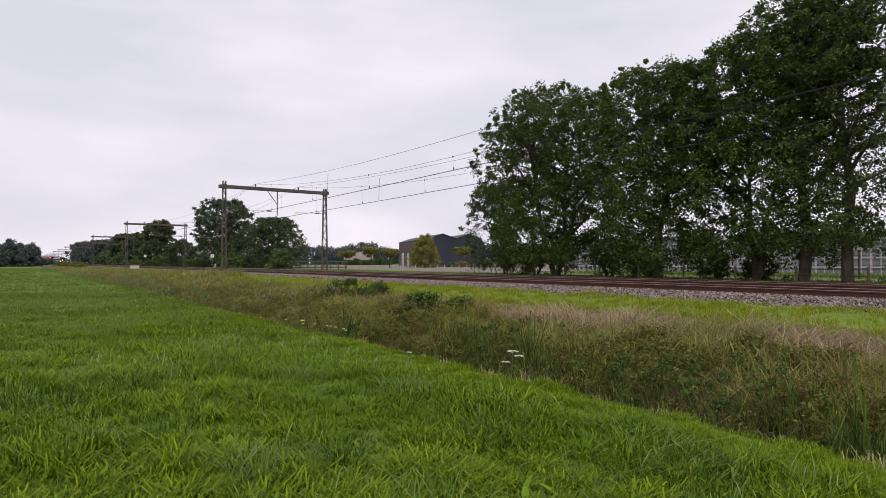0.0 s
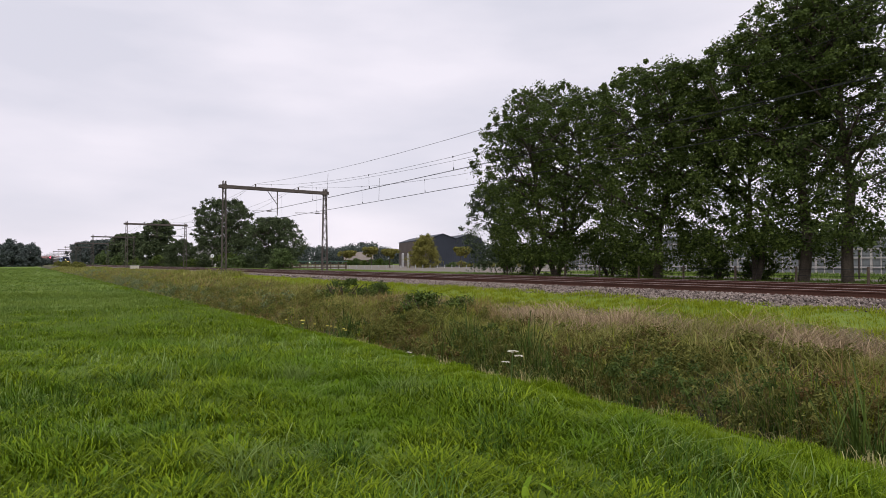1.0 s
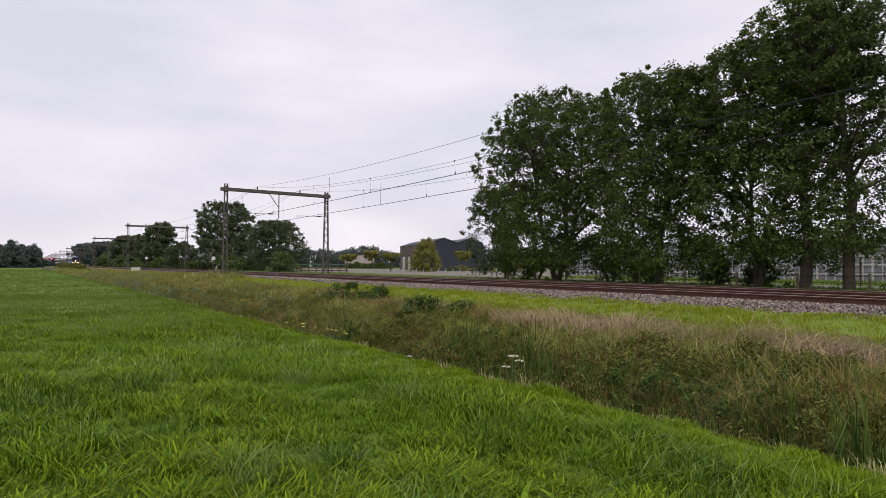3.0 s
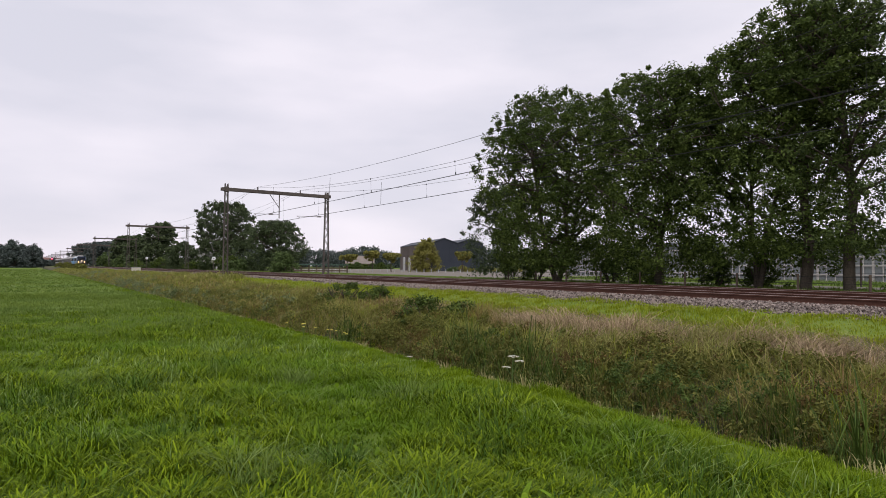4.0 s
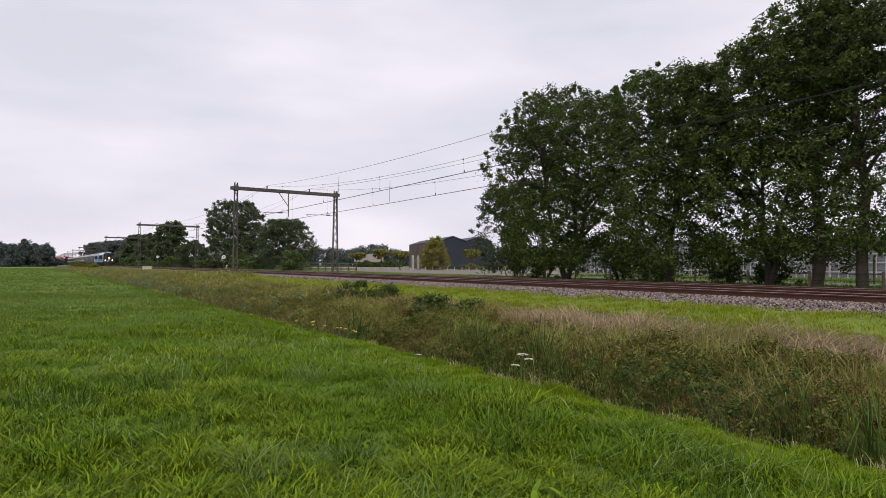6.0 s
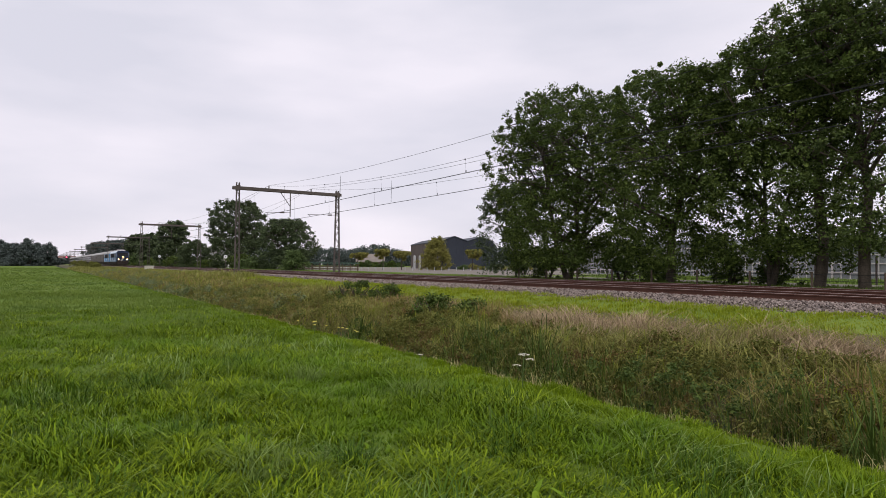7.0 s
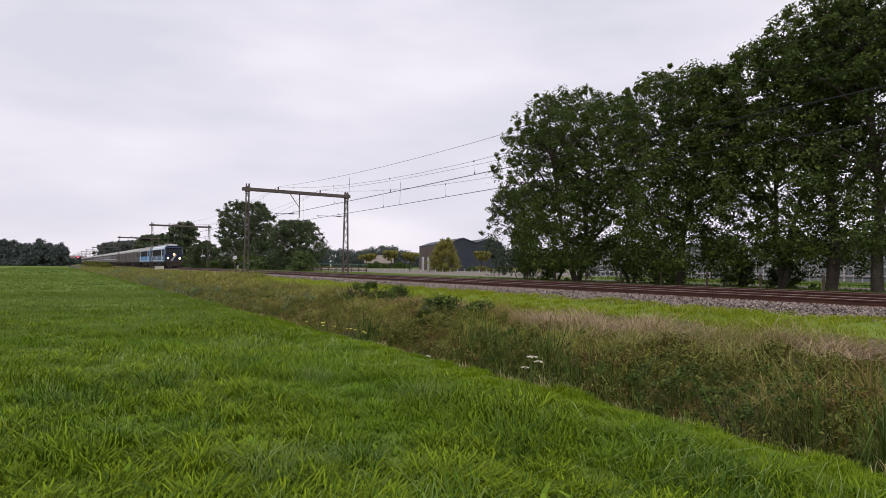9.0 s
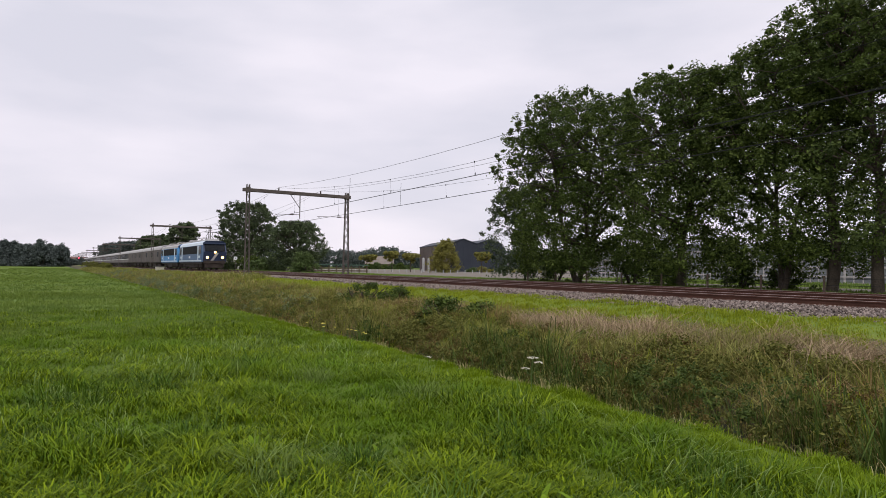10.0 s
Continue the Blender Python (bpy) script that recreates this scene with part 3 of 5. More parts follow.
def leaf_cloud(centres, radii, per, size):
    """Folded leaves strewn about the clump centres."""
    n = len(centres) * per
    c = np.repeat(centres, per, 0)
    r = np.repeat(radii, per)[:, None]
    d = rng.normal(0, 1, (n, 3))
    d /= np.linalg.norm(d, axis=1)[:, None]
    p = c + d * r * (0.12 + 1.2 * rng.beta(1.7, 1.9, (n, 1))) * np.array([1, 1, 0.8])
    nrm = d * 0.6 + rng.normal(0, 0.6, (n, 3)) + np.array([0, 0, 0.55])
    nrm /= np.linalg.norm(nrm, axis=1)[:, None]
    u = np.cross(nrm, rng.normal(0, 1, (n, 3)))
    u /= np.linalg.norm(u, axis=1)[:, None] + 1e-9
    v = np.cross(nrm, u)
    s = size * rng.uniform(0.6, 1.35, (n, 1))
    fold = nrm * s * 0.15
    q = np.stack([p - u * s * 0.6, p + v * s * 0.36 + fold, p + u * s * 0.6, p - v * s * 0.36 + fold], 1).reshape(-1, 3)
    base = (np.arange(n) * 4)[:, None, None]
    t = (base + np.array([[0, 1, 2], [0, 2, 3]])[None]).reshape(-1, 3)
    return q, t


def tree(name, x, y, z, height, spread, bole, trunk_r, clumps, per, leaf, mat, label, category="tree", group="", stems=1, lean=0.0, open_low=0.5, clump_r=0.75, top=0.62, skirt=None, square=2.0, limbs=16, hollow=0.45):
    """A tree: bole = height of the lowest limbs, spread = crown radius, top = share of the height at which the crown is widest.
    square: above 2 the crown is boxier; hollow: share of the height below which open_low thins the leaves."""
    global rng
    rng = np.random.default_rng(int(abs(x) * 131 + y * 17 + height * 7))
    ob = thing(name, pose(x, y, z), label, category, group)
    segs, tips = [], []
    low = bole * 0.6 if skirt is None else skirt
    wide = top * 0.8

    def girth(f):
        """Radius of the crown at the share f of its height."""
        return spread * max(0.0, 1 - abs((f - wide) / (1.04 - wide if f > wide else 0.95)) ** square) ** (1 / square)

    def inside(p, share=0.96):
        """Draws a limb's end back into the crown."""
        f = min(max((p[2] - low) / (height - low), 0.0), 1.0)
        rad = share * max(girth(f), 0.2 * spread)
        d = math.hypot(p[0] - lean * f, p[1])
        if d > rad:
            p = np.array([lean * f + (p[0] - lean * f) * rad / d, p[1] * rad / d, p[2]])
        return np.array([p[0], p[1], min(p[2], height - clump_r * 0.6)])
    for s in range(stems):
        out = 0.0 if stems == 1 else 0.35 * spread
        ang = rng.uniform(0, 6.28)
        crown_top = np.array([math.cos(ang) * out + lean, math.sin(ang) * out, height * 0.92])
        trunk = limb(segs, (0, 0, -0.25), (crown_top[0] * 0.35, crown_top[1] * 0.35, bole), trunk_r / (stems ** 0.4), trunk_r * 0.72 / (stems ** 0.4), steps=4)
        upper = limb(segs, trunk[-1], crown_top, trunk_r * 0.72 / (stems ** 0.4), 0.03, steps=7)
        tips += upper[4:]
        for i in range(max(5, limbs // stems)):
            f = rng.uniform(0, 0.85)
            k = min(int(f * 7), 6)
            start = upper[k] + (upper[k + 1] - upper[k]) * (f * 7 - k)
            h = start[2]
            a = rng.uniform(0, 6.28)
            rel = (h - bole) / (height - bole)
            reach = spread * math.sqrt(max(0.08, 1 - ((rel * 0.9 + 0.15 - top * 0.75) / 0.85) ** 2)) * rng.uniform(0.65, 1.0)
            end = np.array([math.cos(a) * reach, math.sin(a) * reach, min(h + reach * rng.uniform(0.35, 0.9), height * 0.97)])
            end = inside(end)
            r0 = trunk_r * (0.42 - 0.25 * f)
            joints = limb(segs, start, end, r0, 0.018, sag=0.15 * reach * 0.3, steps=5)
            tips.append(joints[-1])
            for b in range(5):
                g = rng.uniform(0.35, 0.95)
                kk = min(int(g * 5), 4)
                st = joints[kk]
                dd = rng.normal(0, 1, 3) * np.array([1, 1, 0.7]) + np.array([0, 0, 0.25])
                e2 = st + dd / np.linalg.norm(dd) * reach * rng.uniform(0.25, 0.5)
                e2 = inside(e2)
                limb(segs, st, e2, max(0.02, r0 * 0.35), 0.010, steps=3)
                tips.append(e2)
    tips = np.array(tips)
    # the outer crown: an uneven shell of clumps
    m = clumps - len(tips)
    shell, tight = [], []
    while len(shell) < m:
        a, f = rng.uniform(0, 6.28), rng.uniform(0, 1)
        if 0.13 < f < hollow and rng.uniform() < open_low:
            continue
        hz = low + (height - low) * f
        lump = 0.87 + 0.10 * math.sin(a * 3 + f * 7 + x) + 0.08 * math.sin(a * 7 - f * 11 + y)
        shoot = rng.uniform() < 0.16
        rr = girth(f) * lump * (rng.uniform(0.98, 1.1) if shoot else rng.uniform(0.74, 1.0) if rng.uniform() < 0.55 else rng.uniform(0.15, 0.8))
        hz = min(hz, height - clump_r * 0.7) + (rng.uniform(0.0, 0.8) * clump_r if shoot else rng.normal(0, 0.2))
        shell.append((math.cos(a) * rr + lean * f, math.sin(a) * rr, hz))
        tight.append(0.5 if shoot else 1.5 if f < hollow else 1.0)
    cen = np.concatenate([tips, np.array(shell)]) if m > 0 else tips[:clumps]
    rad = rng.uniform(0.55, 1.2, len(cen)) * clump_r * np.concatenate([np.full(len(tips), 0.8), tight])[:len(cen)]
    wood = new("trunk", tri_mesh("trunk", *tubes(segs), M_BARK, True))
    wood.parent = ob
    crown = new("crown", tri_mesh("crown", *leaf_cloud(cen, rad, per, leaf), mat))
    crown.parent = ob
    return ob


def shrub(name, x, y, z, height, spread, clumps, per, leaf, mat, label, category="shrub", group="", stretch=1.0, clump_r=0.5, flat=False):
    """A bush with leaves down to the ground."""
    global rng
    rng = np.random.default_rng(int(abs(x) * 131 + y * 17 + height * 7))
    ob = thing(name, pose(x, y, z), label, category, group)
    segs, cen = [], []
    for i in range(9):
        a = rng.uniform(0, 6.28)
        limb(segs, (0.1 * math.cos(a), 0.1 * math.sin(a), -0.1), (spread * 0.6 * math.cos(a), spread * stretch * 0.6 * math.sin(a), height * rng.uniform(0.6, 0.85)), 0.05, 0.012, steps=3)
    while len(cen) < clumps:
        a, f = rng.uniform(0, 6.28), rng.uniform(0, 1) ** 0.8
        rad = spread * math.sqrt(max(0, 1 - (f * 1.0) ** 2.4)) * (0.9 + 0.18 * math.sin(a * 3 + x) + 0.1 * math.sin(a * 5 + f * 9))
        rr = rad * rng.uniform(0.45, 1.0)
        cen.append((rr * math.cos(a), rr * stretch * math.sin(a), max(0.12, f * height * (0.93 + 0.1 * math.sin(a * 4)))))
    cen = np.array(cen)
    wood = new("branch_frame", tri_mesh("branch_frame", *tubes(segs, 5), M_BARK, True))
    wood.parent = ob
    crown = new("foliage", tri_mesh("foliage", *leaf_cloud(cen, rng.uniform(0.6, 1.2, len(cen)) * clump_r, per, leaf), mat))
    crown.parent = ob
    return ob


def build_row_trees():
    g = "row of trees behind the tracks"
    kw = dict(group=g, z=0.66)
    oak = dict(per=62, leaf=0.125, clump_r=0.42, square=2.5, hollow=0.54, limbs=30, **kw)
    tree("oak_tree", 28.0, 27.9, height=11.7, spread=5.1, skirt=0.9, bole=1.7, trunk_r=0.34, clumps=1450, mat=M_OAK, stems=3, open_low=0.12, top=0.70,
         label="broad dark green oak with a forked trunk beside the railway", **oak)
    tree("oak_tree", 28.0, 20.3, height=11.2, spread=4.1, skirt=0.9, bole=2.6, trunk_r=0.29, clumps=1250, mat=M_OAK, open_low=0.15, top=0.72,
         label="tall dark green oak beside the railway", **oak)
    tree("oak_tree", 28.6, 15.4, height=11.4, spread=4.0, skirt=1.2, bole=2.4, trunk_r=0.20, clumps=760, mat=M_OAK, stems=2, open_low=0.34, top=0.72,
         label="tall slim-trunked oak with a high crown", **oak)
    tree("oak_tree", 28.0, 13.0, height=12.4, spread=3.5, skirt=1.3, bole=4.2, trunk_r=0.25, clumps=600, mat=M_OAK, open_low=0.48, top=0.74,
         label="tall straight oak with a high crown", **oak)
    tree("oak_tree", 28.0, 11.2, height=13.0, spread=3.6, skirt=1.6, bole=4.0, trunk_r=0.24, clumps=450, mat=M_OAKB, lean=1.2, open_low=0.48, top=0.74,
         label="tall leaning tree with a pale trunk", **oak)
    tree("oak_tree", 28.4, 7.0, height=13.2, spread=4.0, skirt=1.2, bole=3.6, trunk_r=0.26, clumps=400, mat=M_OAKB, open_low=0.48, top=0.74,
         label="tall dark green tree at the row's end", **oak)
    tree("young_tree", 28.4, 33.6, height=7.0, spread=3.0, bole=0.8, trunk_r=0.10, clumps=330, per=60, leaf=0.125, mat=M_SHOOT, open_low=0.0, clump_r=0.40, top=0.45,
         label="young grey-green tree at the foot of the oaks", **kw)
    for i, (x, y, h) in enumerate(((29.5, 31.4, 2.2), (30.0, 25.3, 1.5), (30.0, 18.3, 1.6), (30.2, 22.8, 1.1), (30.0, 16.0, 1.3), (30.4, 9.8, 1.2))):
        shrub("undergrowth_shrub", x, y, 0.66, h, 1.1, 40, 50, 0.12, M_OAK if i % 2 else M_BRAMBLE, "dark shrub growing under the oaks", group="shrubs under the oaks", clump_r=0.35)


build_swards()
build_row_trees()


def build_left_trees():
    tree("field_tree", 31.0, 117.0, 0.6, 12.9, 6.2, 1.4, 0.35, 560, 60, 0.27, M_FIELD, "round dark green tree behind the catenary portal", open_low=0.0, top=0.55, skirt=0.4, clump_r=0.72)
    tree("field_tree", 32.0, 93.0, 0.6, 8.0, 5.1, 1.0, 0.28, 480, 60, 0.23, M_FIELD, "lower bushy tree behind the catenary portal", open_low=0.0, clump_r=0.58, skirt=0.3, top=0.55)
    shrub("light_shrub", 27.5, 77.0, 0.6, 2.7, 2.0, 60, 60, 0.22, M_HEDGE, "light green rounded shrub beside the tracks", clump_r=0.5)
    shrub("round_shrub", 27.6, 138.0, 0.6, 5.8, 4.2, 420, 60, 0.19, M_FIELD, "grey-green rounded willow shrub beside the tracks", clump_r=0.42)
    tree("field_tree", 29.0, 172.0, 0.6, 11.8, 4.6, 1.6, 0.4, 260, 50, 0.5, M_FIELD, "large dark tree beside the distant tracks", open_low=0.0, top=0.52, skirt=0.4, clump_r=1.0)
    tree("field_tree", 29.0, 208.0, 0.6, 10.0, 4.6, 1.6, 0.4, 220, 50, 0.55, M_FIELD, "dark tree beside the distant tracks", open_low=0.0, top=0.52, skirt=0.4, clump_r=1.0)
    tree("field_tree", 30.0, 244.0, 0.6, 11.4, 5.5, 1.6, 0.4, 220, 50, 0.6, M_FIELD, "dark tree beside the distant tracks", open_low=0.0, top=0.52, skirt=0.4, clump_r=1.1)
    # distant trees along the line, in the leaf colour greyed for haze
    for i in range(7):
        tree("distant_tree", 34.0 + 3 * (i % 3), 285.0 + i * 24, 0.6, 10.8 + 2.0 * math.sin(i * 2.1), 7.0, 2.0, 0.4, 90, 45, 1.0, M_HAZEDLEAF,
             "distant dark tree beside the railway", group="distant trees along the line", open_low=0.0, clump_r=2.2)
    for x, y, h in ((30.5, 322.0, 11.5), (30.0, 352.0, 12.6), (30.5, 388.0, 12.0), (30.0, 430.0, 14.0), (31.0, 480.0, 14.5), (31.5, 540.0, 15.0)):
        tree("distant_tree", x, y, 0.6, h, 5.6, 1.6, 0.4, 130, 45, 0.8, M_HAZEDLEAF,
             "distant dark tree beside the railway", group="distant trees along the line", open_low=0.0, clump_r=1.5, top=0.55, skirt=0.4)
    for i, (x, y, h) in enumerate(((28.0, 230.0, 4.2), (27.5, 262.0, 5.5), (28.0, 290.0, 6.0))):
        shrub("lineside_shrub", x, y, 0.6, h, 4.5, 50, 45, 0.6, M_HEDGE, "grey-green shrub beside the distant tracks", group="lineside shrubs", clump_r=1.0)
    for i in range(15):
        shrub("lineside_shrub", 28.5 + 1.5 * math.sin(i * 2.3), 98.0 + i * 12.5, 0.6, 1.9 + 0.7 * math.sin(i * 1.7), 3.2, 36, 45, 0.34, M_OAK if i % 3 else M_HEDGE,
              "low dark shrub along the far side of the tracks", group="lineside shrubs", stretch=1.6, clump_r=0.6)
    for i in range(6):
        shrub("bank_shrub", 12.4 + 0.6 * math.sin(i * 2.0), 190.0 + i * 24, 0.4, 1.2 + 0.18 * i, 1.7, 30, 45, 0.25, M_HERB, "olive shrub on the distant bank",
              group="shrubs on the distant bank", stretch=4.0, clump_r=0.5)
    # the wood at the far side of the meadow, its leaves tinted for haze
    for i in range(14):
        x, y, h = -44 + i * 3.6, 338 + 14 * math.sin(i * 2.7), 10.8 + 1.2 * math.sin(i * 1.9)
        shrub("wood_tree", x, y, 0.0, h, 4.8, 130, 40, 0.7, M_HAZEDLEAF, "distant dark tree of a wood edging the meadow", category="tree", group="wood at the meadow's far side", clump_r=1.25)
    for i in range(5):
        shrub("wood_shrub", 5.0 + i * 3.4, 470 + 6 * math.sin(i * 2.0), 0.2, 4.6 + 0.8 * math.sin(i * 2.4), 3.6, 50, 36, 0.8, M_HAZEDLEAF, "distant dark shrub closing the meadow", group="wood at the meadow's far side", clump_r=1.1)
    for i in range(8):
        shrub("wood_shrub", -40 + i * 5.6, 326 + 4 * math.sin(i * 2.2), 0.0, 3.4 + math.sin(i * 3.1), 3.4, 60, 36, 0.6, M_HAZEDLEAF, "distant dark shrub at the foot of a wood", group="wood at the meadow's far side", clump_r=0.9)


build_left_trees()


# ---- the far wood: one strip of crowns behind the yards, haze put into its leaf colour ----
def build_far_wood():
    cen = []
    for i in range(3200):
        a = radians(rng.uniform(13, 62))
        d = rng.uniform(400, 470)
        top = 11.6 + 1.6 * math.sin(a * 31) + 1.5 * math.sin(a * 67 + 1)
        cen.append((math.sin(a) * d, math.cos(a) * d, rng.uniform(1.0, top)))
    me = tri_mesh("far_wood", *leaf_cloud(np.array(cen), rng.uniform(1.8, 3.4, len(cen)), 30, 1.1), M_HAZEDLEAF)
    tagged(new("far_wood", me), "distant dark wood along the horizon, haze in its leaf colour", "wood", kind="stuff")


build_far_wood()


# ---- the railway ----
Y_NEAR, Y_FAR = -60.0, 900.0


def rail_bm():
    bm = bmesh.new()
    prism(bm, [(-0.07, -0.172), (0.07, -0.172), (0.07, -0.158), (0.012, -0.135), (0.010, -0.045), (0.036, -0.035), (0.036, -0.004), (-0.036, -0.004),
               (-0.036, -0.035), (-0.010, -0.045), (-0.012, -0.135), (-0.07, -0.158)], Y_NEAR, Y_FAR)
    prism(bm, [(-0.030, -0.004), (0.030, -0.004), (0.024, 0.0), (-0.024, 0.0)], Y_NEAR, Y_FAR, 1)
    return bm


def sleeper_bm():
    bm = bmesh.new()
    prism(bm, [(-0.14, -0.2), (0.14, -0.2), (0.11, 0.0), (-0.11, 0.0)], -1.26, 1.26)
    bmesh.ops.rotate(bm, verts=bm.verts, matrix=Matrix.Rotation(radians(90), 3, "Z"))
    return bm


def build_track():
    rail_ob = sleeper_ob = None
    for cx, where in ((TRACK_NEAR, "nearer the meadow"), (TRACK_FAR, "nearer the trees")):
        tr = thing("railway_track", pose(cx, 0, RAIL_TOP), "rusty railway track on concrete sleepers, " + where, "railway track", "double railway track", "structure")
        for s in (-0.7525, 0.7525):
            if rail_ob is None:
                rail_ob = part("rail", rail_bm(), (M_RAIL, M_RAILTOP), tr)
                rail_ob.location = (s, 0, 0)
            else:
                share("rail", rail_ob, tr, pose(s, 0, 0))
        for i in range(150):
            m = pose(0, -4 + i * 0.6, -0.172)
            if sleeper_ob is None:
                sleeper_ob = part("sleeper", sleeper_bm(), M_SLEEPER, tr)
                sleeper_ob.matrix_basis = m
            else:
                share("sleeper", sleeper_ob, tr, m)
    bm = bmesh.new()
    prism(bm, [(14.45, 0.50), (15.45, 0.705), (TRACK_NEAR - 0.9, 0.715), (TRACK_NEAR + 0.9, 0.715), (19.1, 0.68), (TRACK_FAR - 0.9, 0.715), (22.8, 0.705), (23.7, 0.50)], Y_NEAR, Y_FAR)
    tagged(part("ballast_bed", bm, M_BALLAST, None), "bed of brown-grey crushed stone under the tracks", "ballast", kind="structure")
    # loose stones over the shoulder and between the rails
    n1, n2 = 18000, 6000
    x = np.concatenate([rng.uniform(14.15, 16.4, n1), rng.uniform(15, 16.3, n2)])
    y = np.concatenate([rng.uniform(3, 34, n1), rng.uniform(34, 75, n2)])
    big = np.concatenate([rng.uniform(0.022, 0.042, n1), rng.uniform(0.03, 0.055, n2)])
    z = np.interp(x, [14.1, 14.45, 15.45, 16.4], [0.55, 0.56, 0.705, 0.72]) + rng.uniform(-0.01, 0.03, len(x))
    octa = np.array([[1, 0, 0], [-1, 0, 0], [0, 1, 0], [0, -1, 0], [0, 0, 1], [0, 0, -1]], float)
    faces = np.array([[0, 2, 4], [2, 1, 4], [1, 3, 4], [3, 0, 4], [2, 0, 5], [1, 2, 5], [3, 1, 5], [0, 3, 5]])
    n = len(x)
    q = rng.normal(0, 1, (n, 3, 3))
    u = q[:, 0] / np.linalg.norm(q[:, 0], axis=1)[:, None]
    v = np.cross(u, q[:, 1])
    v /= np.linalg.norm(v, axis=1)[:, None]
    w = np.cross(u, v)
    turn = np.stack([u, v, w], 1)
    pts = (octa[None] * rng.uniform(0.6, 1.25, (n, 6, 1))) @ turn * big[:, None, None] + np.stack([x, y, z], -1)[:, None, :]
    me = tri_mesh("ballast_stones", pts.reshape(-1, 3), (np.arange(n)[:, None, None] * 6 + faces[None]).reshape(-1, 3), M_STONE)
    tagged(new("ballast_stones", me), "loose brown-grey crushed stones on the ballast shoulder", "ballast stones", kind="stuff")


build_track()

# ---- catenary ----
PORTAL_Y, PORTAL_STEP, POST_A, POST_B, BEAM_Z = 54.5, 61.2, 14.36, 23.76, 8.26


def lattice_post(parent, x, z1, wide):
    """Four corner angles tapering upwards, laced on the two broad faces."""
    bm = bmesh.new()
    z0, n, d = 0.35, 13, 0.11
    w0, w1 = wide / 2, 0.115
    for s in (-1, 1):
        for e in (-d, d):
            strut(bm, (x + s * w0, e, z0), (x + s * w1, e, z1), 0.10, 0.045)
    for i in range(n):
        f0, f1 = i / n, (i + 1) / n
        a, b = w0 + (w1 - w0) * f0, w0 + (w1 - w0) * f1
        s = 1 if i % 2 else -1
        za, zb = z0 + (z1 - z0) * f0, z0 + (z1 - z0) * f1
        for e in (-d, d):
            strut(bm, (x + s * a, e, za), (x - s * b, e, zb), 0.065, 0.02)
        for q in (-1, 1):
            strut(bm, (x + q * a, s * d, za), (x + q * b, -s * d, zb), 0.012, 0.035)
    return part("post", bm, M_STEEL, parent)


def build_portal():
    p = thing("catenary_portal", pose(0, PORTAL_Y, 0), "weathered steel lattice catenary portal over both tracks", "catenary portal", "catenary portals")
    lattice_post(p, POST_A, BEAM_Z + 0.50, 0.40)
    lattice_post(p, POST_B, BEAM_Z + 0.42, 0.58)
    bm = bmesh.new()
    for s in (-0.17, 0.17):
        box(bm, POST_A - 0.45, POST_B + 0.35, s - 0.04, s + 0.04, BEAM_Z - 0.14, BEAM_Z + 0.14, 0.01)
    for i in range(16):
        x = POST_A + 0.3 + i * 0.58
        strut(bm, (x, -0.17, BEAM_Z + 0.14), (x + 0.45, 0.17, BEAM_Z + 0.14), 0.05, 0.02)
        strut(bm, (x, 0.17, BEAM_Z - 0.14), (x + 0.45, -0.17, BEAM_Z - 0.14), 0.05, 0.02)
    part("beam", bm, M_STEEL, p)
    for x in (POST_A, POST_B):
        bm = bmesh.new()
        box(bm, x - 0.5, x + 0.5, -0.5, 0.5, 0.2, 0.72, 0.05)
        part("footing", bm, M_PALE, p, "pale concrete footing")
        bm = bmesh.new()
        box(bm, x - 0.16, x + 0.16, -0.24, 0.24, BEAM_Z - 0.22, BEAM_Z + 0.22, 0.01)
        part("bracket", bm, M_STEEL, p)
    for x in (TRACK_NEAR, TRACK_FAR):
        bm = bmesh.new()
        bar(bm, (x, 0, BEAM_Z + 0.16), (x, 0, BEAM_Z + 0.42), 0.04)
        for k in range(3):
            bar(bm, (x, 0, BEAM_Z + 0.20 + k * 0.07), (x, 0, BEAM_Z + 0.24 + k * 0.07), 0.085, 8, 0.05)
        part("insulator", bm, M_INSUL, p, "brown ribbed insulator on the beam")
    bm = bmesh.new()
    bar(bm, (19.1, 0, BEAM_Z - 0.1), (19.1, 0, 5.95), 0.045)
    bar(bm, (18.2, 0, BEAM_Z - 0.15), (19.1, 0, 6.9), 0.035)
    part("hanger", bm, M_STEEL, p)
    for x0, x1 in ((19.1, TRACK_NEAR), (POST_B, TRACK_FAR)):
        bm = bmesh.new()
        bar(bm, (x0, 0, 6.32), (x1 - 0.3, 0, 6.25), 0.022, 5)
        bar(bm, (x0 - 0.55, 0, 6.31), (x0 - 0.95, 0, 6.29), 0.06, 8)
        bar(bm, (x1 - 0.3, 0, 6.25), (x1, 0, 6.1), 0.016, 5)
        part("registration_arm", bm, M_STEEL, p)
    for i in [-2, -1] + list(range(1, 11)):
        copy_thing(p, pose(0, PORTAL_Y + PORTAL_STEP * i, 0))


build_portal()


